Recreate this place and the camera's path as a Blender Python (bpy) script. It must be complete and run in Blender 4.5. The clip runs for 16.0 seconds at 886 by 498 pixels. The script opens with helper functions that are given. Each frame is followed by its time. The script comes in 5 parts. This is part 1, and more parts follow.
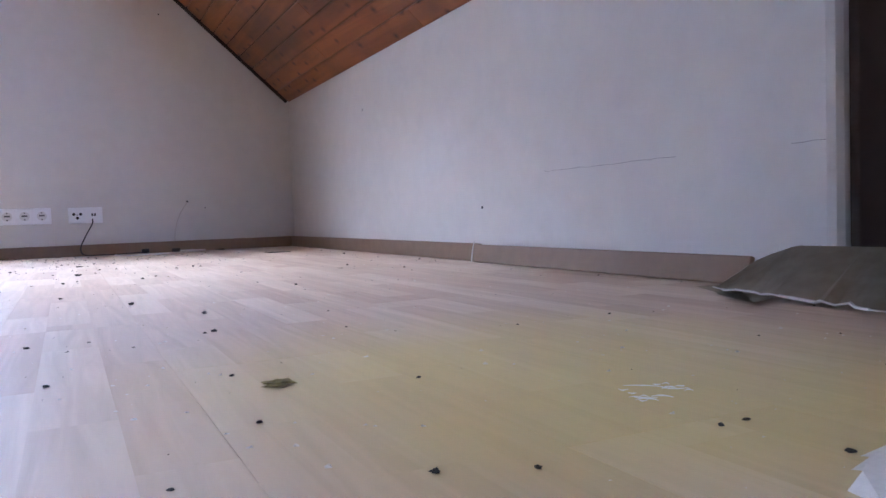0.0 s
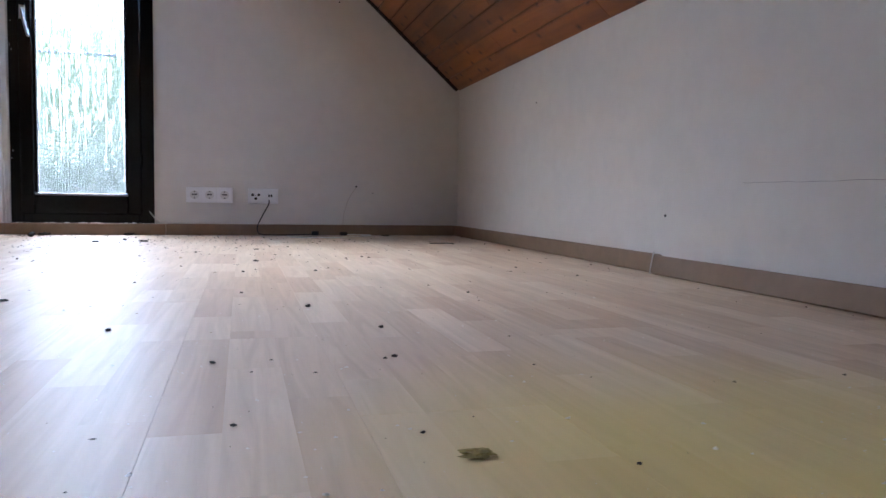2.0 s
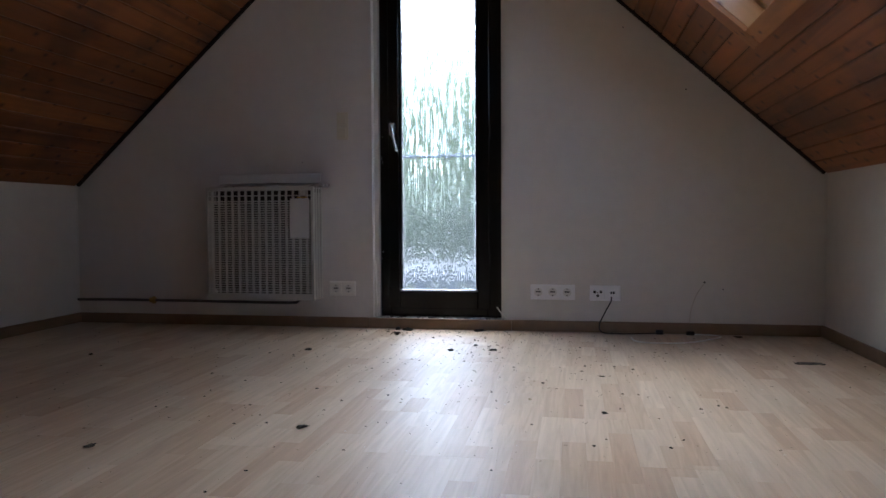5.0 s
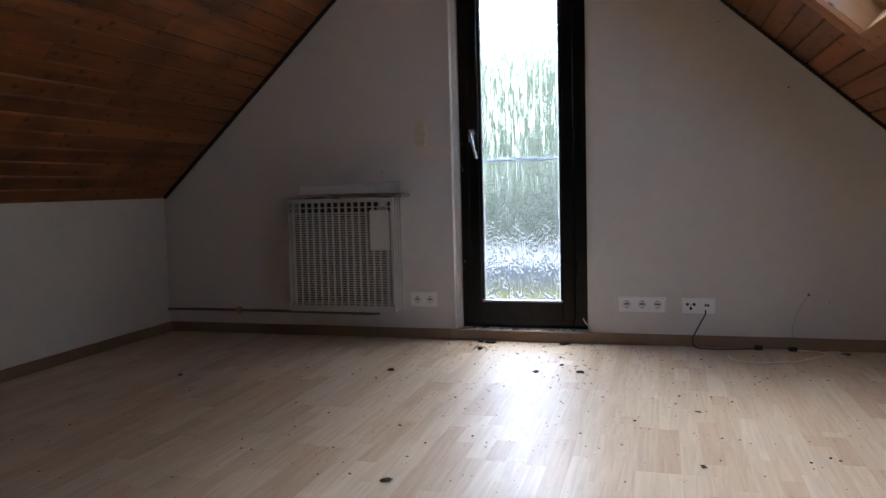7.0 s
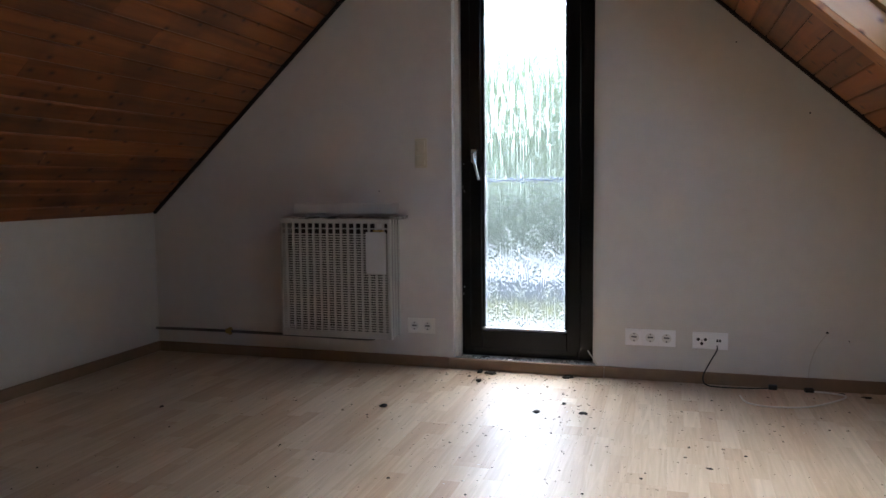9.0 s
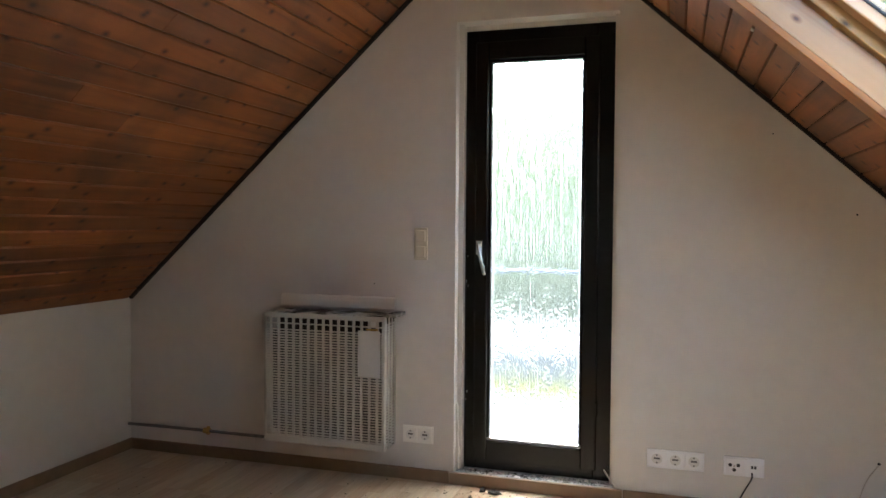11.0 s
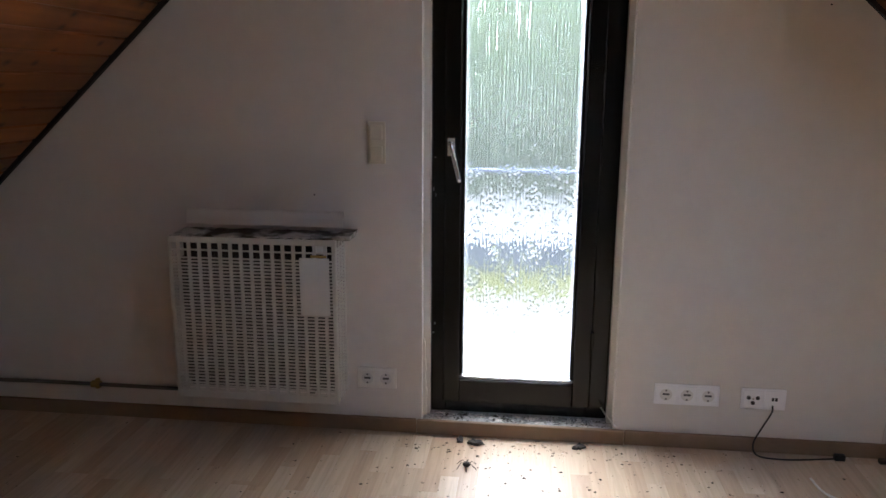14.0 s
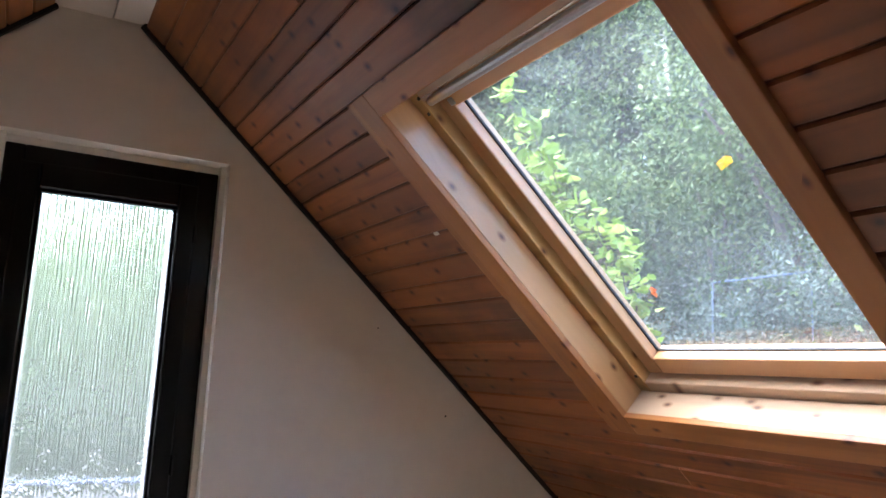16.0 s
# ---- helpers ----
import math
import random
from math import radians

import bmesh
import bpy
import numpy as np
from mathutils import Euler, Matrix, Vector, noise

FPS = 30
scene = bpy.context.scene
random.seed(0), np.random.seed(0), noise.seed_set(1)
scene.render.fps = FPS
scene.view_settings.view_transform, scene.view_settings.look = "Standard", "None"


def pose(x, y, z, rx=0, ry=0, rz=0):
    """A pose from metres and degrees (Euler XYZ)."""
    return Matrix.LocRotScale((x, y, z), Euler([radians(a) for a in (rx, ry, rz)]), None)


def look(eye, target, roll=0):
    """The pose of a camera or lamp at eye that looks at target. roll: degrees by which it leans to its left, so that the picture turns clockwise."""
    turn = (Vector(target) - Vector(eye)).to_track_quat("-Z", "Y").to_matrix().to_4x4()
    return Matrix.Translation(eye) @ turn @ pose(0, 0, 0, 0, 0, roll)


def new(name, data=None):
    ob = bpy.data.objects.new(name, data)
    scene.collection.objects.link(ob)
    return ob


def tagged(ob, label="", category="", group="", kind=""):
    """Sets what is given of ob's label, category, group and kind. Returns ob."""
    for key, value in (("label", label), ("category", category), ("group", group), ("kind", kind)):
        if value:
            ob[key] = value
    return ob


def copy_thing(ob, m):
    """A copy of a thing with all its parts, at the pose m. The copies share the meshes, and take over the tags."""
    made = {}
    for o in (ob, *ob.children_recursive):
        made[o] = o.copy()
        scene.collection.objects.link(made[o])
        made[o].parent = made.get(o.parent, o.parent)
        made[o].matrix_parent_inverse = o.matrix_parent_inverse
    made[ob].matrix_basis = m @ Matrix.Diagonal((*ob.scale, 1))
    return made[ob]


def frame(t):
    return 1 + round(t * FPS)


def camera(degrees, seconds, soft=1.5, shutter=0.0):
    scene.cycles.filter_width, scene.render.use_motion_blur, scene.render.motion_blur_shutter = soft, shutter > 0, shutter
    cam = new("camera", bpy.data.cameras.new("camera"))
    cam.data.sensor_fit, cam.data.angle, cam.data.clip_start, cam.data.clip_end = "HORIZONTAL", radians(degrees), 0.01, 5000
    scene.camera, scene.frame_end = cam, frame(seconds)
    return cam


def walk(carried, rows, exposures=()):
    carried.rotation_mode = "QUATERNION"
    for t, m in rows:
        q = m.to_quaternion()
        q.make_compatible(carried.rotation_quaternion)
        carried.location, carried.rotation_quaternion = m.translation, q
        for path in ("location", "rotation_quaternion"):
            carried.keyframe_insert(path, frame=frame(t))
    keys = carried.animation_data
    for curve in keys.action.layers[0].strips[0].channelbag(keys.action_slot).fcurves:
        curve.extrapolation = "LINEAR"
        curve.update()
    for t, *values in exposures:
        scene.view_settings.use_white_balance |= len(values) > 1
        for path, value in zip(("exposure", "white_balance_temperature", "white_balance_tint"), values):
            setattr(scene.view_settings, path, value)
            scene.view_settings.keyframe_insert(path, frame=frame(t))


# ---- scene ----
cam = camera(60.7, 16.0)
PATH = [
    (0, (0.717, -4.318, 0.155), (1.607, -2.529, 0.063), -1.9),
    (0.5, (0.713, -4.267, 0.157), (1.595, -2.473, 0.124), -0.7),
    (1, (0.712, -4.251, 0.195), (1.447, -2.393, 0.12), -0.4),
    (1.5, (0.701, -4.233, 0.208), (1.4, -2.362, 0.088), 1.7),
    (2, (0.7, -4.204, 0.212), (1.215, -2.276, 0.079), 0.9),
    (2.5, (0.686, -4.153, 0.308), (0.864, -2.164, 0.192), -0.8),
    (3, (0.685, -4.132, 0.385), (0.735, -2.146, 0.154), 0.2),
    (3.5, (0.672, -4.135, 0.409), (0.702, -2.155, 0.13), 0.6),
    (4, (0.662, -4.121, 0.494), (0.563, -2.142, 0.224), -1.6),
    (4.5, (0.66, -4.107, 0.576), (0.426, -2.131, 0.378), 0.1),
    (5, (0.65, -4.089, 0.614), (0.309, -2.12, 0.531), -0.3),
    (7.5, (0.615, -3.96, 0.871), (0.052, -2.048, 0.696), -1.2),
    (8, (0.61, -3.951, 0.885), (0.049, -2.039, 0.712), -0.7),
    (10.5, (0.565, -3.432, 1.156), (-0.007, -1.522, 0.995), -0.3),
    (11, (0.522, -3.384, 1.22), (-0.064, -1.473, 1.154), 0.4),
    (11.5, (0.479, -3.236, 1.275), (-0.068, -1.313, 1.289), 0.3),
    (12, (0.407, -3.11, 1.312), (-0.134, -1.187, 1.404), 0.3),
    (12.5, (0.272, -3.04, 1.378), (-0.114, -1.083, 1.534), 0.1),
    (13, (0.112, -3.016, 1.398), (-0.126, -1.041, 1.604), -0.8),
    (13.5, (-0.028, -2.88, 1.334), (-0.226, -0.89, 1.277), 0.5),
    (14, (-0.082, -2.723, 1.341), (-0.293, -0.781, 0.911), 0.4),
    (14.5, (-0.294, -2.625, 1.4), (0.049, -0.716, 0.914), -1.0),
    (15, (-0.351, -2.679, 1.359), (0.399, -0.838, 1.132), 0.1),
    (15.5, (-0.306, -2.71, 1.403), (0.547, -0.901, 1.353), 1.5),
    (16, (-0.297, -2.722, 1.441), (0.64, -0.985, 1.763), 2.7),
]
EXPOSURES = [(0, 4.94, 4920, 21), (1.5, 4.76, 5360, 15), (3, 3.78, 5200, 12), (4.5, 3.65, 5290, 10), (5, 3.6, 5470, 10), (8, 4.0, 5700, 9), (10.5, 4.33, 6080, 5), (11, 4.8, 6280, 4), (12.5, 4.65, 6180, 6), (13.5, 4.0, 5860, 7), (14, 4.28, 5940, 11), (14.5, 3.75, 5850, 8), (15, 4.12, 5770, 8), (16, 4.48, 5960, 15)]
walk(cam, [(t, look(eye, target, roll)) for t, eye, target, roll in PATH], EXPOSURES)

# ---- world, sun, exposure ----
world = bpy.data.worlds.new("world")
scene.world = world
world.use_nodes = True
wn = world.node_tree.nodes
sky = wn.new("ShaderNodeTexSky")
sky.sky_type, sky.sun_disc = "NISHITA", False
sky.sun_elevation, sky.sun_rotation = radians(58), radians(-27)
sky.air_density, sky.dust_density = 1.0, 1.5
wn["Background"].inputs["Strength"].default_value = 0.11
world.node_tree.links.new(sky.outputs[0], wn["Background"].inputs["Color"])
sun = new("sun", bpy.data.lights.new("sun", "SUN"))
sun.data.energy, sun.data.angle, sun.data.color = 1.3, radians(100), (1.0, 0.98, 0.95)
sun.matrix_world = look((-2.2, 4.4, 8.0), (0, 0, 0))


# ---- materials ----
def material(name):
    m = bpy.data.materials.new(name)
    m.use_nodes = True
    return m, m.node_tree.nodes, m.node_tree.links, m.node_tree.nodes["Principled BSDF"]


def ramp(n, stops):
    r = n.new("ShaderNodeValToRGB")
    while len(r.color_ramp.elements) < len(stops):
        r.color_ramp.elements.new(0.5)
    for e, (p, c) in zip(r.color_ramp.elements, stops):
        e.position, e.color = p, (*c, 1)
    return r


def plain(name, colour, rough=0.5, metal=0.0, vary=0.12, scale=30.0, bump=0.1, gloss=0.5):
    """A surface of one colour with blotches at two scales and fine relief."""
    m, n, l, b = material(name)
    co = n.new("ShaderNodeTexCoord")
    a, c = n.new("ShaderNodeTexNoise"), n.new("ShaderNodeTexNoise")
    a.inputs["Scale"].default_value, c.inputs["Scale"].default_value = scale * 0.12, scale
    a.inputs["Detail"].default_value = c.inputs["Detail"].default_value = 5
    l.new(co.outputs["Object"], a.inputs["Vector"])
    l.new(co.outputs["Object"], c.inputs["Vector"])
    add = n.new("ShaderNodeMath")
    add.operation = "ADD"
    l.new(a.outputs["Fac"], add.inputs[0])
    l.new(c.outputs["Fac"], add.inputs[1])
    half = n.new("ShaderNodeMath")
    half.operation = "MULTIPLY"
    half.inputs[1].default_value = 0.5
    l.new(add.outputs[0], half.inputs[0])
    r = ramp(n, [(0.3, [v * (1 - vary) for v in colour]), (0.7, [min(1, v * (1 + vary)) for v in colour])])
    l.new(half.outputs[0], r.inputs[0])
    l.new(r.outputs[0], b.inputs["Base Color"])
    b.inputs["Roughness"].default_value, b.inputs["Metallic"].default_value = rough, metal
    b.inputs["Specular IOR Level"].default_value = gloss
    if bump:
        bp = n.new("ShaderNodeBump")
        bp.inputs["Strength"].default_value, bp.inputs["Distance"].default_value = bump, 0.002
        l.new(c.outputs["Fac"], bp.inputs["Height"])
        l.new(bp.outputs[0], b.inputs["Normal"])
    return m


def pine(name, dark, light, axis, rough=0.45, knots=True, island=True, flat=2, smoky=0.15):
    """Pine boards: grain along an axis of the object, knots, a tone of its own for each board."""
    m, n, l, b = material(name)
    co = n.new("ShaderNodeTexCoord")
    info = n.new("ShaderNodeNewGeometry") if island else n.new("ShaderNodeObjectInfo")
    rnd = info.outputs["Random Per Island"] if island else info.outputs["Random"]
    mp = n.new("ShaderNodeMapping")
    mp.inputs["Scale"].default_value = [1.1 if i == axis else 17 for i in range(3)]
    shift = n.new("ShaderNodeVectorMath")
    shift.operation = "ADD"
    big = n.new("ShaderNodeVectorMath")
    big.operation = "SCALE"
    big.inputs["Scale"].default_value = 17
    comb = n.new("ShaderNodeCombineXYZ")
    for i in range(3):
        l.new(rnd, comb.inputs[i])
    l.new(comb.outputs[0], big.inputs[0])
    l.new(co.outputs["Object"], shift.inputs[0])
    l.new(big.outputs[0], shift.inputs[1])
    l.new(shift.outputs[0], mp.inputs["Vector"])
    g = n.new("ShaderNodeTexNoise")
    g.inputs["Scale"].default_value, g.inputs["Detail"].default_value, g.inputs["Distortion"].default_value = 1.0, 4, 0.8
    l.new(mp.outputs[0], g.inputs["Vector"])
    r = ramp(n, [(0.15, dark), (0.5, [0.35 * p + 0.65 * q for p, q in zip(dark, light)]), (0.8, light)])
    l.new(g.outputs["Fac"], r.inputs[0])
    tone = n.new("ShaderNodeMapRange")
    tone.inputs["To Min"].default_value, tone.inputs["To Max"].default_value = 0.72, 1.18
    l.new(rnd, tone.inputs[0])
    mul = n.new("ShaderNodeMix")
    mul.data_type, mul.blend_type = "RGBA", "MULTIPLY"
    mul.inputs["Factor"].default_value = 1
    l.new(r.outputs[0], mul.inputs[6])
    l.new(tone.outputs[0], mul.inputs[7])
    out = mul.outputs[2]
    if knots:
        km = n.new("ShaderNodeMapping")
        km.inputs["Scale"].default_value = [0.0 if i == flat else 6.5 if i == axis else 12.0 for i in range(3)]
        l.new(shift.outputs[0], km.inputs["Vector"])
        v = n.new("ShaderNodeTexVoronoi")
        v.voronoi_dimensions = "2D"
        v.inputs["Scale"].default_value = 1.0
        sp, cb = n.new("ShaderNodeSeparateXYZ"), n.new("ShaderNodeCombineXYZ")
        l.new(km.outputs[0], sp.inputs[0])
        for to, i in enumerate([i for i in range(3) if i != flat]):
            l.new(sp.outputs[i], cb.inputs[to])
        l.new(cb.outputs[0], v.inputs["Vector"])
        kr = ramp(n, [(0.035, (0.22, 0.15, 0.12)), (0.06, (0.5, 0.38, 0.3)), (0.15, (1, 1, 1))])
        l.new(v.outputs["Distance"], kr.inputs[0])
        k = n.new("ShaderNodeMix")
        k.data_type, k.blend_type = "RGBA", "MULTIPLY"
        pick, gate = n.new("ShaderNodeSeparateColor"), n.new("ShaderNodeMath")
        gate.operation = "GREATER_THAN"
        gate.inputs[1].default_value = 0.3
        l.new(v.outputs["Color"], pick.inputs[0])
        l.new(pick.outputs[0], gate.inputs[0])
        l.new(gate.outputs[0], k.inputs["Factor"])
        l.new(out, k.inputs[6])
        l.new(kr.outputs[0], k.inputs[7])
        out = k.outputs[2]
    blot = n.new("ShaderNodeTexNoise")
    blot.inputs["Scale"].default_value, blot.inputs["Detail"].default_value = 2.6, 5
    l.new(co.outputs["Object"], blot.inputs["Vector"])
    br = ramp(n, [(0.36, (0.5, 0.53, 0.6)), (0.52, (1, 1, 1))])
    l.new(blot.outputs["Fac"], br.inputs[0])
    smoke = n.new("ShaderNodeMix")
    smoke.data_type, smoke.blend_type = "RGBA", "MULTIPLY"
    smoke.inputs["Factor"].default_value = smoky
    l.new(out, smoke.inputs[6])
    l.new(br.outputs[0], smoke.inputs[7])
    l.new(smoke.outputs[2], b.inputs["Base Color"])
    b.inputs["Roughness"].default_value = rough
    bp = n.new("ShaderNodeBump")
    bp.inputs["Strength"].default_value, bp.inputs["Distance"].default_value = 0.15, 0.002
    l.new(g.outputs["Fac"], bp.inputs["Height"])
    l.new(bp.outputs[0], b.inputs["Normal"])
    return m


def laminate():
    """Three-strip beech laminate: each board carries a printed pattern of short strips."""
    m, n, l, b = material("beech_laminate")
    co = n.new("ShaderNodeTexCoord")
    sep = n.new("ShaderNodeSeparateXYZ")
    l.new(co.outputs["Object"], sep.inputs[0])
    info = n.new("ShaderNodeObjectInfo")

    def math_node(op, a, c=None):
        k = n.new("ShaderNodeMath")
        k.operation = op
        for i, v in enumerate((a, c)):
            if v is None:
                continue
            if isinstance(v, (int, float)):
                k.inputs[i].default_value = v
            else:
                l.new(v, k.inputs[i])
        return k.outputs[0]

    strip = math_node("FLOOR", math_node("DIVIDE", sep.outputs[0], 0.0642))
    off = math_node("MULTIPLY", math_node("ADD", strip, math_node("MULTIPLY", info.outputs["Random"], 7)), 0.153)
    cell = math_node("FLOOR", math_node("DIVIDE", math_node("ADD", sep.outputs[1], off), 0.41))
    comb = n.new("ShaderNodeCombineXYZ")
    l.new(strip, comb.inputs[0])
    l.new(cell, comb.inputs[1])
    l.new(math_node("MULTIPLY", info.outputs["Random"], 91.7), comb.inputs[2])
    white = n.new("ShaderNodeTexWhiteNoise")
    l.new(comb.outputs[0], white.inputs["Vector"])
    tint = ramp(n, [(0.0, (0.49, 0.34, 0.215)), (0.3, (0.535, 0.395, 0.262)), (0.7, (0.575, 0.445, 0.308)), (1.0, (0.625, 0.5, 0.366))])
    b.inputs["Specular IOR Level"].default_value = 0.62
    l.new(white.outputs["Value"], tint.inputs[0])
    mp = n.new("ShaderNodeMapping")
    mp.inputs["Scale"].default_value = (38, 2.2, 1)
    add = n.new("ShaderNodeVectorMath")
    add.operation = "ADD"
    l.new(co.outputs["Object"], add.inputs[0])
    l.new(white.outputs["Color"], add.inputs[1])
    l.new(add.outputs[0], mp.inputs["Vector"])
    g = n.new("ShaderNodeTexNoise")
    g.inputs["Scale"].default_value, g.inputs["Detail"].default_value, g.inputs["Distortion"].default_value = 1.0, 7, 1.5
    l.new(mp.outputs[0], g.inputs["Vector"])
    gr = ramp(n, [(0.3, (0.84, 0.8, 0.74)), (0.65, (1.06, 1.05, 1.04))])
    l.new(g.outputs["Fac"], gr.inputs[0])
    mul = n.new("ShaderNodeMix")
    mul.data_type, mul.blend_type = "RGBA", "MULTIPLY"
    mul.inputs["Factor"].default_value = 1
    l.new(tint.outputs[0], mul.inputs[6])
    l.new(gr.outputs[0], mul.inputs[7])
    # dull film of dust in large patches
    geo = n.new("ShaderNodeNewGeometry")
    dust = n.new("ShaderNodeTexNoise")
    dust.inputs["Scale"].default_value, dust.inputs["Detail"].default_value = 1.7, 8
    l.new(geo.outputs["Position"], dust.inputs["Vector"])
    dr = ramp(n, [(0.4, (0, 0, 0)), (0.75, (1, 1, 1))])
    l.new(dust.outputs["Fac"], dr.inputs[0])
    dmix = n.new("ShaderNodeMix")
    dmix.data_type = "RGBA"
    l.new(math_node("MULTIPLY", dr.outputs[0], 0.25), dmix.inputs["Factor"])
    l.new(mul.outputs[2], dmix.inputs[6])
    dmix.inputs[7].default_value = (0.5, 0.43, 0.35, 1)
    # soft yellow patch with uneven edges, strongest at its centre
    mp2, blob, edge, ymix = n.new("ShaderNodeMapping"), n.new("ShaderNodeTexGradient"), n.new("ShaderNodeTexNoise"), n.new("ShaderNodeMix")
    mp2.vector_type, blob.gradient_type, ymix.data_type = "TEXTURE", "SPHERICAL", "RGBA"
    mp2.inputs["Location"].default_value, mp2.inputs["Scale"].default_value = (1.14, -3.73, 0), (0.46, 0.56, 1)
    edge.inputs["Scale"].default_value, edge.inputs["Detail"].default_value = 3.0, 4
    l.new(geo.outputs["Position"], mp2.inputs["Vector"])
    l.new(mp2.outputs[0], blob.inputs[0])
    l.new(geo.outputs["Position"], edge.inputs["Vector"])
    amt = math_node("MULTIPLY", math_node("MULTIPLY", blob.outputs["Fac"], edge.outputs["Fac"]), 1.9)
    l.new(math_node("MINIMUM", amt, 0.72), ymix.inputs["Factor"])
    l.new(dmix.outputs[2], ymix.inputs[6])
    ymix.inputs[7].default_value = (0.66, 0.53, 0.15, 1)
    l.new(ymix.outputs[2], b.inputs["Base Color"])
    fine = n.new("ShaderNodeTexNoise")
    fine.inputs["Scale"].default_value, fine.inputs["Detail"].default_value = 70, 6
    l.new(geo.outputs["Position"], fine.inputs["Vector"])
    rr = n.new("ShaderNodeMapRange")
    rr.inputs["To Min"].default_value, rr.inputs["To Max"].default_value = 0.36, 0.54
    l.new(dust.outputs["Fac"], rr.inputs[0])
    l.new(rr.outputs[0], b.inputs["Roughness"])
    bp = n.new("ShaderNodeBump")
    bp.inputs["Strength"].default_value, bp.inputs["Distance"].default_value = 0.08, 0.001
    l.new(fine.outputs["Fac"], bp.inputs["Height"])
    l.new(bp.outputs[0], b.inputs["Normal"])
    return m


def rain_glass():
    """Obscure glass, slightly milky; its ripples are in the mesh."""
    m, n, l, b = material("rain_glass")
    b.inputs["Transmission Weight"].default_value, b.inputs["Roughness"].default_value, b.inputs["IOR"].default_value = 1.0, 0.03, 1.47
    b.inputs["Base Color"].default_value = (0.95, 0.98, 0.97, 1)
    milk = n.new("ShaderNodeBsdfTranslucent")
    milk.inputs["Color"].default_value = (0.9, 0.92, 0.9, 1)
    mix = n.new("ShaderNodeMixShader")
    # milkier towards both upright edges of the pane
    co, sep, mid, far, rim = [n.new("ShaderNode" + k) for k in ("TexCoord", "SeparateXYZ", "Math", "Math", "MapRange")]
    l.new(co.outputs["Generated"], sep.inputs[0])
    mid.operation, far.operation = "SUBTRACT", "ABSOLUTE"
    mid.inputs[1].default_value = 0.5
    l.new(sep.outputs[0], mid.inputs[0])
    l.new(mid.outputs[0], far.inputs[0])
    rim.inputs["From Min"].default_value, rim.inputs["From Max"].default_value = 0.455, 0.49
    rim.inputs["To Min"].default_value, rim.inputs["To Max"].default_value = 0.019, 0.15
    l.new(far.outputs[0], rim.inputs[0])
    l.new(rim.outputs[0], mix.inputs[0])
    l.new(b.outputs[0], mix.inputs[1])
    l.new(milk.outputs[0], mix.inputs[2])
    l.new(mix.outputs[0], n["Material Output"].inputs["Surface"])
    return m


def clear_glass():
    """Clear pane with a film of dust and mist."""
    m, n, l, b = material("clear_glass")
    b.inputs["Transmission Weight"].default_value, b.inputs["Roughness"].default_value, b.inputs["IOR"].default_value = 1.0, 0.018, 1.45
    b.inputs["Base Color"].default_value = (0.97, 0.99, 0.98, 1)
    film = n.new("ShaderNodeBsdfTranslucent")
    film.inputs["Color"].default_value = (0.8, 0.85, 0.88, 1)
    co = n.new("ShaderNodeTexCoord")
    a, c = n.new("ShaderNodeTexNoise"), n.new("ShaderNodeTexNoise")
    a.inputs["Scale"].default_value, c.inputs["Scale"].default_value = 3.5, 90
    a.inputs["Detail"].default_value = 6
    l.new(co.outputs["Object"], a.inputs["Vector"])
    l.new(co.outputs["Object"], c.inputs["Vector"])
    mul = n.new("ShaderNodeMath")
    mul.operation = "MULTIPLY"
    l.new(a.outputs["Fac"], mul.inputs[0])
    l.new(c.outputs["Fac"], mul.inputs[1])
    amount = n.new("ShaderNodeMapRange")
    amount.inputs["From Min"].default_value, amount.inputs["From Max"].default_value = 0.1, 0.45
    amount.inputs["To Min"].default_value, amount.inputs["To Max"].default_value = 0.005, 0.02
    l.new(mul.outputs[0], amount.inputs[0])
    mix = n.new("ShaderNodeMixShader")
    l.new(amount.outputs[0], mix.inputs[0])
    l.new(b.outputs[0], mix.inputs[1])
    l.new(film.outputs[0], mix.inputs[2])
    l.new(mix.outputs[0], n["Material Output"].inputs["Surface"])
    return m


def leaves(name, dark, mid, light):
    m, n, l, b = material(name)
    geo = n.new("ShaderNodeNewGeometry")
    r = ramp(n, [(0.0, dark), (0.6, mid), (1.0, light)])
    l.new(geo.outputs["Random Per Island"], r.inputs[0])
    l.new(r.outputs[0], b.inputs["Base Color"])
    b.inputs["Roughness"].default_value, b.inputs["Specular IOR Level"].default_value = 0.6, 0.25
    t = n.new("ShaderNodeBsdfTranslucent")
    l.new(r.outputs[0], t.inputs["Color"])
    mix = n.new("ShaderNodeMixShader")
    mix.inputs[0].default_value = 0.35
    l.new(b.outputs[0], mix.inputs[1])
    l.new(t.outputs[0], mix.inputs[2])
    l.new(mix.outputs[0], n["Material Output"].inputs["Surface"])
    return m


PLASTER = plain("white_plaster", (0.655, 0.628, 0.572), 0.85, vary=0.05, scale=14, bump=0.25, gloss=0.2)
# brown, darkened to hold the shade of the recess in its colour
RECESSBROWN = plain("brown_recess_shade", (0.06, 0.036, 0.025), 0.7, vary=0.2, scale=20, bump=0.2)


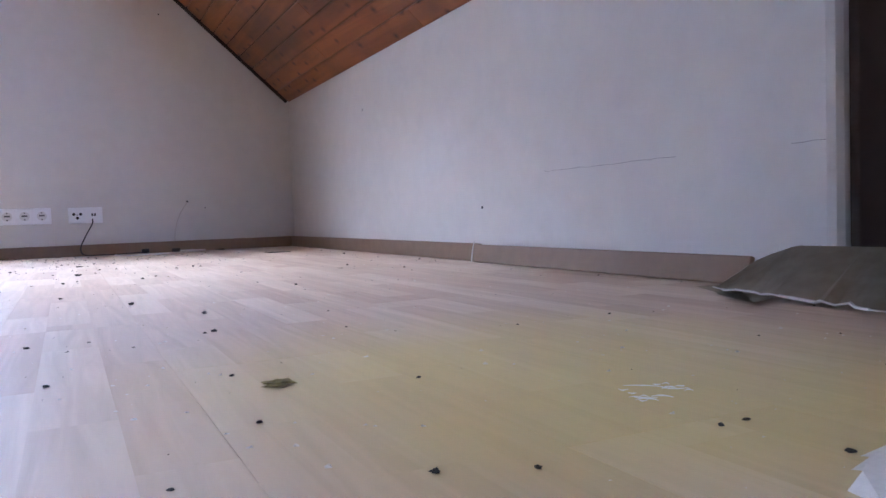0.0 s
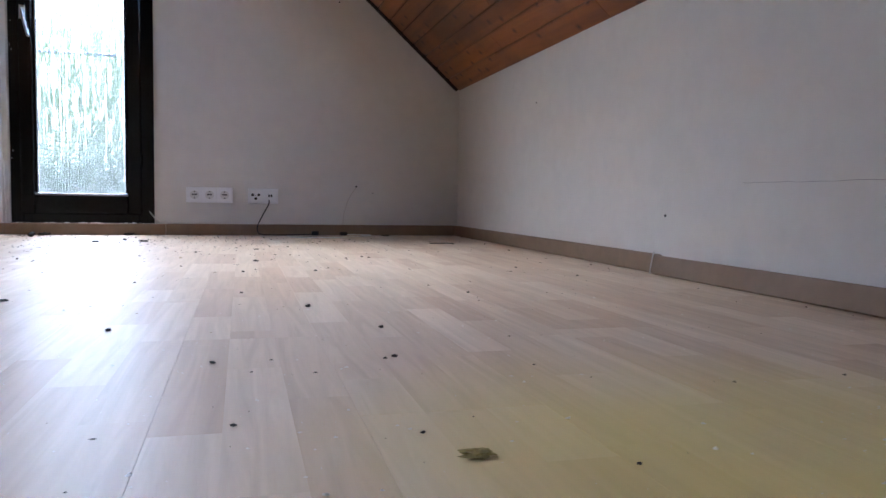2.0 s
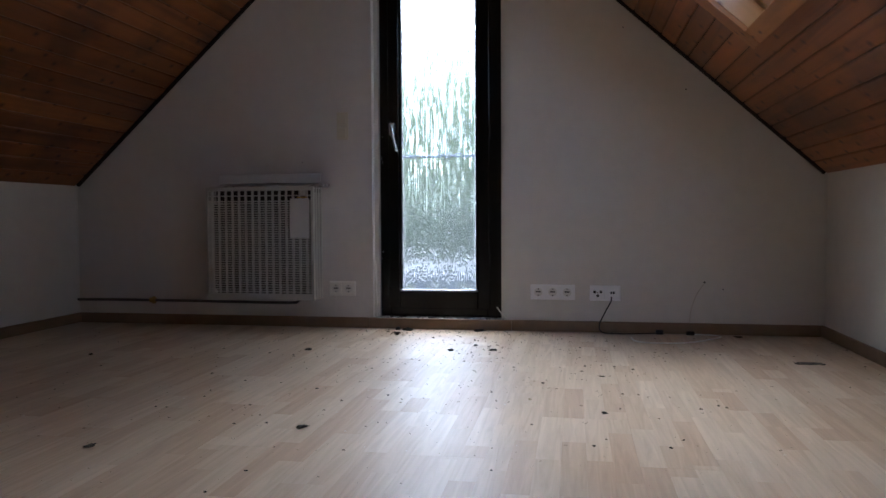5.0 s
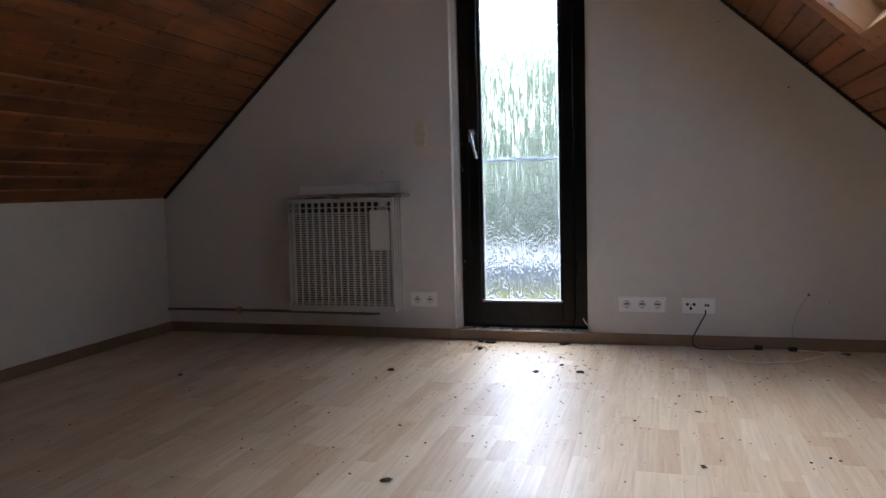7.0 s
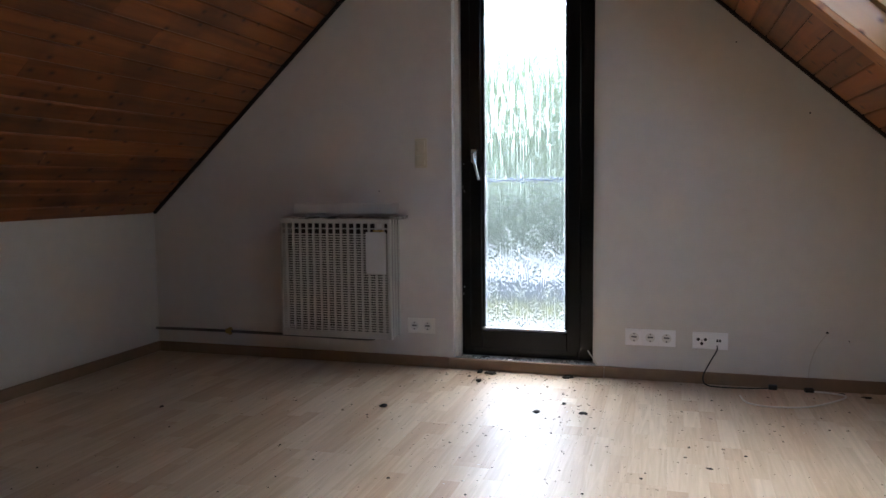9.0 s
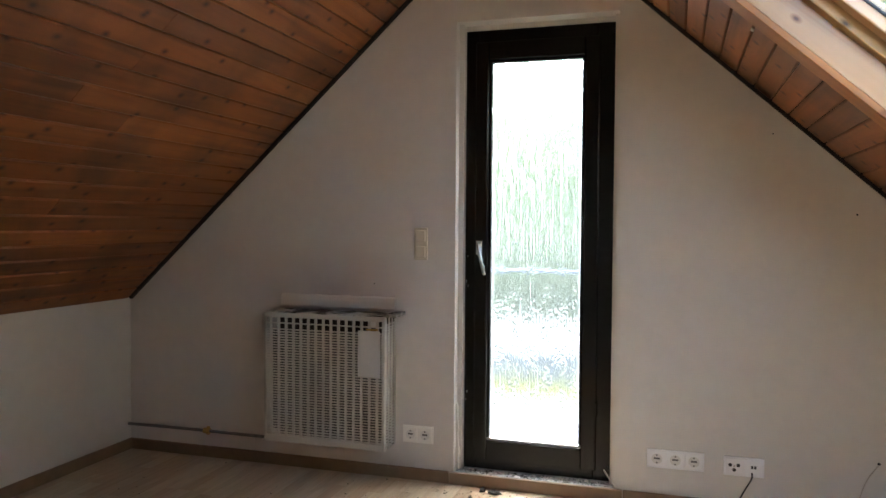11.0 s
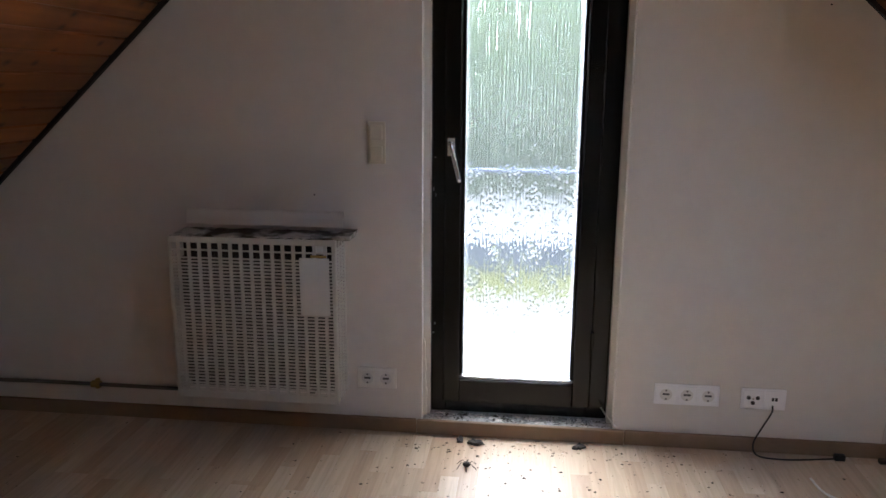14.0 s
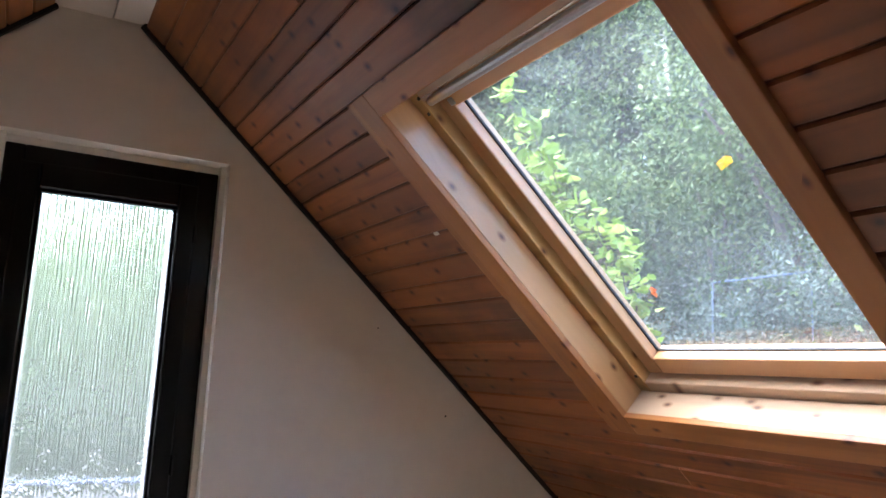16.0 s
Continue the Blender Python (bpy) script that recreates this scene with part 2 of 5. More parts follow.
def sooty_plaster():
    """The gable's plaster, with an old smudge of soot above the heater."""
    m = plain("sooty_plaster", (0.66, 0.625, 0.585), 0.85, vary=0.05, scale=14, bump=0.25, gloss=0.2)
    n, l, b = m.node_tree.nodes, m.node_tree.links, m.node_tree.nodes["Principled BSDF"]
    base = b.inputs["Base Color"].links[0].from_socket
    co, mp, g = n.new("ShaderNodeTexCoord"), n.new("ShaderNodeMapping"), n.new("ShaderNodeTexGradient")
    g.gradient_type = "SPHERICAL"
    mp.inputs["Location"].default_value, mp.inputs["Scale"].default_value = (1.1 / 0.6, 0, -0.9 / 0.26), (1 / 0.6, 0, 1 / 0.26)
    noise_t = n.new("ShaderNodeTexNoise")
    noise_t.inputs["Scale"].default_value, noise_t.inputs["Detail"].default_value = 7, 6
    l.new(co.outputs["Object"], mp.inputs["Vector"])
    l.new(co.outputs["Object"], noise_t.inputs["Vector"])
    l.new(mp.outputs[0], g.inputs[0])
    k = n.new("ShaderNodeMath")
    k.operation = "MULTIPLY"
    l.new(g.outputs["Fac"], k.inputs[0])
    l.new(noise_t.outputs["Fac"], k.inputs[1])
    mix = n.new("ShaderNodeMix")
    mix.data_type = "RGBA"
    l.new(k.outputs[0], mix.inputs["Factor"])
    l.new(base, mix.inputs[6])
    mix.inputs[7].default_value = (0.38, 0.35, 0.31, 1)
    l.new(mix.outputs[2], b.inputs["Base Color"])
    return m


SOOTY = sooty_plaster()
CRACK = plain("crack_shadow", (0.28, 0.25, 0.23), 0.9)
CEIL = pine("stained_pine_boards", (0.08, 0.022, 0.005), (0.33, 0.108, 0.024), 1, flat=0, smoky=0.85)
PALE = pine("pale_pine", (0.36, 0.165, 0.052), (0.64, 0.38, 0.165), 0, 0.29, island=False, flat=1)
# light coming through the frame wood is put into its golden tone
GOLDEN = pine("golden_lit_pine", (0.42, 0.24, 0.08), (0.62, 0.41, 0.17), 0, 0.3, island=False, flat=1)
SASHWOOD = pine("varnished_pine", (0.42, 0.21, 0.085), (0.63, 0.42, 0.25), 0, 0.27, False, False)
CASING = pine("casing_pine", (0.23, 0.08, 0.02), (0.46, 0.19, 0.052), 0, 0.45, island=False)
DARKGAP = plain("dark_underlay_and_gap_shade", (0.012, 0.01, 0.009), 0.9)
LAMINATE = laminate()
BASEB = plain("beige_foil_wood", (0.25, 0.172, 0.108), 0.6, vary=0.14, scale=22, bump=0.05, gloss=0.25)
BLACK = plain("black_painted_wood", (0.0035, 0.0032, 0.0032), 0.22, vary=0.3, scale=40, bump=0.12, gloss=0.33)
RUBBER = plain("black_rubber", (0.01, 0.01, 0.01), 0.6)
CHROME = plain("brushed_chrome", (0.72, 0.72, 0.72), 0.22, 1.0, 0.05, bump=0.02)
ALU = plain("grey_aluminium", (0.5, 0.5, 0.5), 0.38, 0.9, 0.08)
RAIN = rain_glass()
GLASS = clear_glass()
STONE = plain("dirty_stone_sill", (0.3, 0.295, 0.28), 0.8, vary=0.75, scale=70, bump=0.4)
ENAMEL = plain("white_enamel", (0.5, 0.49, 0.44), 0.4, vary=0.06, scale=18, bump=0.03)
GREYPANEL = plain("pale_grey_enamel", (0.62, 0.62, 0.59), 0.45, vary=0.04)
# near-black: the shade behind the heater's slots is put into the colour
INSIDE = plain("slot_shade_metal", (0.02, 0.018, 0.016), 0.85)


def dusty_enamel():
    """White enamel under uneven dark dust."""
    m = plain("dusty_enamel", (0.5, 0.48, 0.44), 0.7, vary=0.1, scale=60, bump=0.3)
    n, l, b = m.node_tree.nodes, m.node_tree.links, m.node_tree.nodes["Principled BSDF"]
    base = b.inputs["Base Color"].links[0].from_socket
    co, t = n.new("ShaderNodeTexCoord"), n.new("ShaderNodeTexNoise")
    t.inputs["Scale"].default_value, t.inputs["Detail"].default_value = 11, 7
    l.new(co.outputs["Object"], t.inputs["Vector"])
    r = ramp(n, [(0.42, (0.12, 0.1, 0.085)), (0.56, (1, 1, 1))])
    l.new(t.outputs["Fac"], r.inputs[0])
    mix = n.new("ShaderNodeMix")
    mix.data_type, mix.blend_type = "RGBA", "MULTIPLY"
    mix.inputs["Factor"].default_value = 1
    l.new(base, mix.inputs[6])
    l.new(r.outputs[0], mix.inputs[7])
    l.new(mix.outputs[2], b.inputs["Base Color"])
    return m


DUSTY = dusty_enamel()
SOOT = plain("sooty_dust", (0.1, 0.085, 0.075), 0.95, vary=0.5, scale=60, bump=0.5)
SOCKET = plain("white_plastic", (0.86, 0.86, 0.86), 0.3, vary=0.02, bump=0.0)
CREAM = plain("cream_plastic", (0.62, 0.57, 0.44), 0.35, vary=0.03, bump=0.0)
OFFWHITE = plain("off_white_plastic", (0.82, 0.8, 0.74), 0.35, vary=0.03, bump=0.0)
GREYPLATE = plain("greyed_plastic", (0.7, 0.69, 0.65), 0.4, vary=0.05, bump=0.0)
HOLE = plain("black_plastic", (0.01, 0.01, 0.01), 0.5, bump=0.0)
CABLEW = plain("white_cable", (0.8, 0.78, 0.72), 0.5)
PIPE = plain("grey_pipe", (0.12, 0.115, 0.11), 0.5, vary=0.2)
BRASS = plain("aged_brass", (0.42, 0.3, 0.1), 0.45, 0.8, 0.2)
DIRT = plain("dark_dirt", (0.03, 0.024, 0.018), 0.9, vary=0.5, scale=300, bump=0.6)
OLIVE = plain("olive_dried_mud", (0.28, 0.22, 0.065), 0.8, vary=0.6, scale=160, bump=0.8)
CHIPW = plain("white_plaster_chip", (0.7, 0.67, 0.6), 0.9, vary=0.1, scale=200)
CARD = plain("brown_hardboard", (0.34, 0.27, 0.17), 0.8, vary=0.2, scale=45, bump=0.3)
KHAKI = plain("khaki_hardboard", (0.32, 0.27, 0.18), 0.8, vary=0.25, scale=30, bump=0.4)
WIRE = plain("brownish_wire", (0.52, 0.47, 0.4), 0.6)
CONCRETE = plain("pale_concrete", (0.044, 0.041, 0.039), 0.8, vary=0.15, scale=8, bump=0.3)
LANE = plain("pale_paving", (0.055, 0.054, 0.052), 0.7, vary=0.2, scale=8, bump=0.3)
WALLST = plain("grey_stone", (0.13, 0.135, 0.14), 0.85, vary=0.4, scale=7, bump=0.5)
RAILM = plain("blue_grey_steel", (0.15, 0.19, 0.28), 0.6)
SOIL = plain("grassy_soil", (0.06, 0.075, 0.03), 0.95, vary=0.5, scale=6, bump=0.6)
BARK = plain("grey_bark", (0.1, 0.085, 0.065), 0.9, vary=0.4, scale=40, bump=0.6)
LEAFG = leaves("shrub_leaves", (0.045, 0.07, 0.025), (0.1, 0.145, 0.055), (0.2, 0.255, 0.1))
LEAFD = leaves("hedge_leaves", (0.022, 0.036, 0.018), (0.045, 0.07, 0.034), (0.095, 0.13, 0.06))
LEAFP = leaves("pale_shrub_leaves", (0.1, 0.13, 0.1), (0.17, 0.21, 0.16), (0.27, 0.31, 0.25))
LEAFL = leaves("light_shrub_leaves", (0.13, 0.18, 0.085), (0.22, 0.28, 0.135), (0.34, 0.4, 0.23))
LEAFY = leaves("hazel_leaves", (0.12, 0.2, 0.03), (0.24, 0.36, 0.07), (0.4, 0.49, 0.14))
GRASS = leaves("lawn_blades", (0.09, 0.09, 0.018), (0.19, 0.18, 0.045), (0.3, 0.28, 0.085))
AUTUMN = plain("orange_leaf", (0.6, 0.17, 0.02), 0.5, vary=0.3, scale=80)
YELLOWL = plain("yellow_leaf", (0.7, 0.48, 0.03), 0.5, vary=0.25, scale=80)


# ---- building helpers ----
def link(name, bm, mat, parent=None, label="", smooth=False):
    me = bpy.data.meshes.new(name)
    bmesh.ops.recalc_face_normals(bm, faces=bm.faces)
    bm.to_mesh(me)
    bm.free()
    me.materials.append(mat)
    if smooth:
        me.shade_smooth()
    ob = new(name, me)
    if parent:
        ob.parent = parent
        ob.matrix_parent_inverse = parent.matrix_basis.inverted()
    return tagged(ob, label)


def part(name, bm, mat, parent, label="", smooth=False):
    return link(name, bm, mat, parent, label, smooth)


def thing(name, at, label, category, group=""):
    ob = new(name)
    ob.location = at
    ob.empty_display_size = 0.05
    return tagged(ob, label, category, group)


def add_box(bm, x0, x1, y0, y1, z0, z1, bevel=0.0, m=None):
    g = bmesh.ops.create_cube(bm, size=1, matrix=Matrix.Translation(((x0 + x1) / 2, (y0 + y1) / 2, (z0 + z1) / 2)) @ Matrix.Diagonal((abs(x1 - x0), abs(y1 - y0), abs(z1 - z0), 1)))
    vs = g["verts"]
    if bevel:
        es = list({e for v in vs for e in v.link_edges})
        out = bmesh.ops.bevel(bm, geom=es, offset=bevel, segments=2, affect="EDGES", profile=0.5)
        vs = list({v for f in out["faces"] for v in f.verts} | {v for v in vs if v.is_valid})
    if m is not None:
        bmesh.ops.transform(bm, matrix=m, verts=[v for v in vs if v.is_valid])
    return bm


def box(x0, x1, y0, y1, z0, z1, bevel=0.0, m=None):
    return add_box(bmesh.new(), x0, x1, y0, y1, z0, z1, bevel, m)


def prism(poly, y0, y1):
    """A polygon in x and z, extruded along y."""
    bm = bmesh.new()
    a = [bm.verts.new((x, y0, z)) for x, z in poly]
    c = [bm.verts.new((x, y1, z)) for x, z in poly]
    bm.faces.new(a)
    bm.faces.new(c[::-1])
    for i in range(len(poly)):
        j = (i + 1) % len(poly)
        bm.faces.new((a[j], a[i], c[i], c[j]))
    bmesh.ops.recalc_face_normals(bm, faces=bm.faces)
    return bm


def add_tube(bm, pts, radius, sides=8, taper=1.0):
    """A round tube along points."""
    pts = [Vector(p) for p in pts]
    rings = []
    for i, p in enumerate(pts):
        d = (pts[min(i + 1, len(pts) - 1)] - pts[max(i - 1, 0)]).normalized()
        u = d.orthogonal().normalized() if i == 0 else (rings_u - d * d.dot(rings_u)).normalized()
        rings_u = u
        w = d.cross(u)
        r = radius * (1 + (taper - 1) * i / max(1, len(pts) - 1))
        rings.append([bm.verts.new(p + r * (u * math.cos(6.28319 * k / sides) + w * math.sin(6.28319 * k / sides))) for k in range(sides)])
    for a, c in zip(rings, rings[1:]):
        for k in range(sides):
            bm.faces.new((a[k], a[(k + 1) % sides], c[(k + 1) % sides], c[k]))
    bm.faces.new(rings[0][::-1])
    bm.faces.new(rings[-1])
    return bm


def tube(pts, radius, sides=8, taper=1.0):
    return add_tube(bmesh.new(), pts, radius, sides, taper)


def curve_pts(ctrl, steps=6):
    """Points of a smooth line through the control points."""
    c = [Vector(p) for p in ctrl]
    c = [2 * c[0] - c[1]] + c + [2 * c[-1] - c[-2]]
    out = []
    for i in range(1, len(c) - 2):
        for k in range(steps):
            t = k / steps
            a, b, d, e = c[i - 1], c[i], c[i + 1], c[i + 2]
            out.append(0.5 * (2 * b + (d - a) * t + (2 * a - 5 * b + 4 * d - e) * t * t + (3 * b - a - 3 * d + e) * t ** 3))
    return out + [c[-2]]


def disc(bm, at, radius, depth, m, sides=20):
    """A short cylinder with its axis along local z."""
    bmesh.ops.create_cone(bm, cap_ends=True, segments=sides, radius1=radius, radius2=radius, depth=depth, matrix=m @ Matrix.Translation(at))
    return bm


def structure(name, bm, mat, label, category="wall"):
    return tagged(link(name, bm, mat), label, category, "", "structure")


# ---- the room: x along the gable, y towards it, floor at z = 0 ----
XL, XR, BACK = -2.27, 1.9, -5.6
KL, KR = 0.809, 0.822            # tops of the knee walls
PL, PR, RIDGE = -0.339, -0.066, 2.59
CORNER = -3.46                   # end of the knee wall, where the recess begins
NX0, NX1, NZ0, NZ1 = -0.456, 0.278, 0.05, 2.15   # door niche
ML = (RIDGE - KL) / (PL - XL)
MR = (RIDGE - KR) / (XR - PR)


def zl(x):
    return KL + (x - XL) * ML


def zr(x):
    return KR + (XR - x) * MR


UP = 0.16
gable = tagged(new("wall_gable"), "white plastered gable wall with a narrow balcony door", "wall", "", "structure")
part("wall_panel", prism([(XL - 0.25, -0.4), (NX0, -0.4), (NX0, zl(NX0) + UP), (XL - 0.25, zl(XL - 0.25) + UP)], 0, 0.3), SOOTY, gable)
part("wall_panel", prism([(NX1, -0.4), (XR + 0.25, -0.4), (XR + 0.25, zr(XR + 0.25) + UP), (NX1, zr(NX1) + UP)], 0, 0.3), PLASTER, gable)
part("wall_panel", prism([(NX0, NZ1), (NX1, NZ1), (NX1, zr(NX1) + UP), (PR, RIDGE + UP), (PL, RIDGE + UP), (NX0, zl(NX0) + UP)], 0, 0.3), PLASTER, gable)
part("wall_panel", prism([(NX0, -0.4), (NX1, -0.4), (NX1, 0.02), (NX0, 0.02)], 0, 0.3), PLASTER, gable)
structure("wall_left", box(XL - 0.25, XL, BACK, 0, -0.4, KL + 0.03), PLASTER, "low white plastered knee wall under the slope")
structure("wall_right", box(XR, XR + 0.25, CORNER, 0, -0.4, KR + 0.03, 0.02), PLASTER, "low white plastered knee wall with a fine crack")
# dark sheet added over the plaster end, which is only in shade
structure("trim", box(XR + 0.03, XR + 0.25, CORNER - 0.02, CORNER - 0.001, 0.0, KR - 0.02, 0.003), RECESSBROWN, "dark brown sheet, shade added to the end of the knee wall", "trim")
structure("wall_recess", box(XR + 0.9, XR + 1.1, BACK, CORNER, -0.4, 0.4), RECESSBROWN, "plain wall closing the recess in the eaves")
structure("wall_return", box(XR + 0.25, XR + 1.1, CORNER, CORNER + 0.2, -0.4, 1.0), RECESSBROWN, "brown return wall with the recess's shade in its colour")
structure("wall_back", prism([(XL - 0.25, -0.4), (XR + 1.1, -0.4), (XR + 1.1, 0.6), (XR + 0.25, zr(XR + 0.25) + UP), (PR, RIDGE + UP), (PL, RIDGE + UP), (XL - 0.25, zl(XL - 0.25) + UP)], BACK - 0.2, BACK), PLASTER, "plain white end wall")
# unseen stair opening in the floor behind the walker, assumed from the low eye
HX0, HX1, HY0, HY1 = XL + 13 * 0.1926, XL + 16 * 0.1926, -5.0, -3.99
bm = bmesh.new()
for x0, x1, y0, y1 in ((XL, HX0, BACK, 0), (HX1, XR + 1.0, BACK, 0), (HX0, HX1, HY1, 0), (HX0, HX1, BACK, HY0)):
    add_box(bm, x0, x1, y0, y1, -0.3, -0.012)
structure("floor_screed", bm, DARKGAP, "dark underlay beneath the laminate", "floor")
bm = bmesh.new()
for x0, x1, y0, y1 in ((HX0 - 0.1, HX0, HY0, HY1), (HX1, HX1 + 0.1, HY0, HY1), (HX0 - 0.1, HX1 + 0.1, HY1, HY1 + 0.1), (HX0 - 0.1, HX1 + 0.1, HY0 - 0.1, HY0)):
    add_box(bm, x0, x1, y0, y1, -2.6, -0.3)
structure("wall_stairwell", bm, PLASTER, "plain white plastered walls of the assumed, unseen stair opening")
structure("floor_lower", box(HX0 - 0.1, HX1 + 0.1, HY0 - 0.1, HY1 + 0.1, -2.75, -2.6), DARKGAP, "plain unseen floor at the foot of the assumed loft stair", "floor")

# slopes: s runs up the slope from the knee wall, n outwards
DR = Vector((PR - XR, 0, RIDGE - KR)).normalized()
LENR = Vector((PR - XR, 0, RIDGE - KR)).length
DL = Vector((PL - XL, 0, RIDGE - KL)).normalized()
LENL = Vector((PL - XL, 0, RIDGE - KL)).length
SR = Matrix(((0, DR.x, DR.z, XR), (-1, 0, 0, 0), (0, DR.z, -DR.x, KR), (0, 0, 0, 1)))   # (along -y, s, n) to the world
SL = Matrix(((0, DL.x, -DL.z, XL), (-1, 0, 0, 0), (0, DL.z, DL.x, KL), (0, 0, 0, 1)))
# skylight opening: u is the distance from the gable
U0, U1, S0, S1 = 0.94, 1.88, 0.782, 1.93
V0, V1 = 3.48, 4.04              # unseen roof window added for light in the other slope, behind the walker
FRAMEW = 0.075


def planks(length, hole, m, seed):
    """Tongue-and-groove boards across a slope, with chamfered edges and butt joints."""
    rnd = random.Random(seed)
    verts, faces = [], []

    def board(u0, u1, s0, s1):
        c, t = 0.005, 0.016
        k = len(verts)
        for u, cu in ((u0, 0.001), (u1, -0.001)):
            for s, n in ((s0, t), (s0, c), (s0 + c, 0), (s1 - c, 0), (s1, c), (s1, t)):
                verts.append(m @ Vector((u + cu, s, n)))
        for i in range(5):
            faces.append((k + i, k + i + 1, k + 7 + i, k + 6 + i))
        faces.append(tuple(range(k + 5, k - 1, -1)))
        faces.append(tuple(range(k + 6, k + 12)))

    s = 0.0
    while s < length - 0.01:
        e = min(s + 0.0909, length)
        u = 0.028 - rnd.random() * 0.004
        while u < -BACK:
            v = min(u + rnd.uniform(0.9, 2.6), -BACK)
            spans = [(u, v)]
            if hole and e > S0 - 0.03 and s < S1 + 0.03:
                spans = [(u, min(v, hole[0] - 0.03)), (max(u, hole[1] + 0.03), v)]
            for p, q in spans:
                if q - p > 0.02:
                    board(p, q, s + 0.0015, e - 0.0015)
            u = v
        s += 0.0909
    me = bpy.data.meshes.new("ceiling")
    me.from_pydata(verts, [], faces)
    me.materials.append(CEIL)
    me.update()
    return me


tagged(new("ceiling_slope_right", planks(LENR, (U0, U1), SR, 3)), "sloping ceiling of orange-brown stained pine boards round a roof window", "ceiling", "", "structure")
tagged(new("ceiling_slope_left", planks(LENL, (V0, V1), SL, 8)), "sloping ceiling of orange-brown stained pine boards with knots", "ceiling", "", "structure")
bm = box(PL - 0.02, -0.165, BACK, -0.001, RIDGE, RIDGE + 0.03, 0.003)
add_box(bm, -0.161, PR + 0.02, BACK, -0.001, RIDGE + 0.003, RIDGE + 0.03, 0.003)
structure("ceiling_ridge", bm, PLASTER, "white painted board along the ridge", "ceiling")


def roof_slab(name, m, length, a, c, eaves):
    b3 = bmesh.new()
    for u0, u1, s0, s1 in ((0.0, -BACK, eaves, S0 - 0.05), (0.0, -BACK, S1 + 0.05, length + 0.2), (0.0, a - 0.05, S0 - 0.05, S1 + 0.05), (c + 0.05, -BACK, S0 - 0.05, S1 + 0.05)):
        add_box(b3, u0, u1, s0, s1, 0.017, 0.16, 0, m)
    return structure(name, b3, DARKGAP, "dark roof build-up behind the boards", "roof")


roof_slab("roof_right", SR, LENR, U0, U1, -0.9)
roof_slab("roof_left", SL, LENL, V0, V1, -0.4)
# black strip stands in for the shaded gap between boards and gable
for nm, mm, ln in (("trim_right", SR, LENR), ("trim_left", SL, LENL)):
    structure("trim", box(0.001, 0.024, 0.012, ln, -0.012, 0.017, 0.002, mm), DARKGAP, "black strip coloured as the shadow gap between boards and gable", "trim")

# ---- baseboards ----
def baseboard(label, x0, x1, y0, y1):
    bm = box(x0, x1, y0, y1, 0.0, 0.058, 0.004)
    return structure("baseboard", bm, BASEB, label, "baseboard")


baseboard("beige wood-effect baseboard along the gable", XL + 0.016, NX0 - 0.02, -0.015, -0.001)
baseboard("beige wood-effect baseboard under the balcony door", NX0 - 0.0185, NX1 + 0.04, -0.019, -0.001)
baseboard("beige wood-effect baseboard along the gable", NX1 + 0.0415, XR - 0.016, -0.015, -0.001)
baseboard("beige wood-effect baseboard along the knee wall", XL + 0.001, XL + 0.015, BACK, -0.001)
baseboard("beige wood-effect baseboard along the knee wall", XR - 0.015, XR - 0.001, -2.222, -0.001)
bm = box(-0.007, 0.007, -3.3, -2.228, 0.0, 0.056, 0.003, Matrix.Translation((XR - 0.034, 0, 0.001)) @ Matrix.Rotation(radians(13), 4, "Y"))
structure("baseboard", bm, BASEB, "beige wood-effect baseboard, come loose and leaning out at the foot", "baseboard")

bm = tube(curve_pts([(XR - 0.045, -2.228, 0.002), (XR - 0.04, -2.226, 0.03), (XR - 0.03, -2.222, 0.066)]), 0.0022, 5)
tagged(link("splinter", bm, CHIPW, smooth=True), "pale splinter standing at the joint of the baseboards", "splinter")

# ---- balcony door ----
door = tagged(new("door_1"), "narrow black-framed balcony door with rippled glass, closed", "door", "", "structure")
DX0, DX1, DZ0, DZ1 = -0.432, 0.258, 0.0565, 2.126
GX0, GX1, GZ0, GZ1 = -0.306, 0.112, 0.21, 1.972


def frame_piece(name, x0, x1, y0, y1, z0, z1, mat, bevel=0.005, label=""):
    return part(name, box(x0, x1, y0, y1, z0, z1, bevel), mat, door, label)


frame_piece("frame", DX0, DX0 + 0.06, 0.085, 0.17, DZ0, DZ1, BLACK)
frame_piece("frame", DX1 - 0.08, DX1, 0.085, 0.17, DZ0, DZ1, BLACK)
frame_piece("frame", DX0 + 0.06, DX1 - 0.08, 0.085, 0.17, DZ1 - 0.07, DZ1, BLACK)
frame_piece("frame", DX0 + 0.06, DX1 - 0.08, 0.085, 0.17, DZ0, DZ0 + 0.068, BLACK)
frame_piece("mortar_joint", NX0, DX0, 0.05, 0.17, 0.0565, NZ1, PLASTER, 0.0, "plaster smeared up to the frame")
frame_piece("mortar_joint", DX1, NX1, 0.05, 0.17, 0.0565, NZ1, PLASTER, 0.0)
frame_piece("mortar_joint", DX0, DX1, 0.088, 0.17, DZ1, NZ1, PLASTER, 0.0)
frame_piece("sash", DX0 + 0.048, GX0 - 0.012, 0.07, 0.15, DZ0 + 0.045, DZ1 - 0.055, BLACK, 0.007)
frame_piece("sash", GX1 + 0.012, DX1 - 0.066, 0.07, 0.15, DZ0 + 0.045, DZ1 - 0.055, BLACK, 0.007)
frame_piece("sash", GX0 - 0.012, GX1 + 0.012, 0.071, 0.15, GZ1 + 0.012, DZ1 - 0.055, BLACK, 0.006)
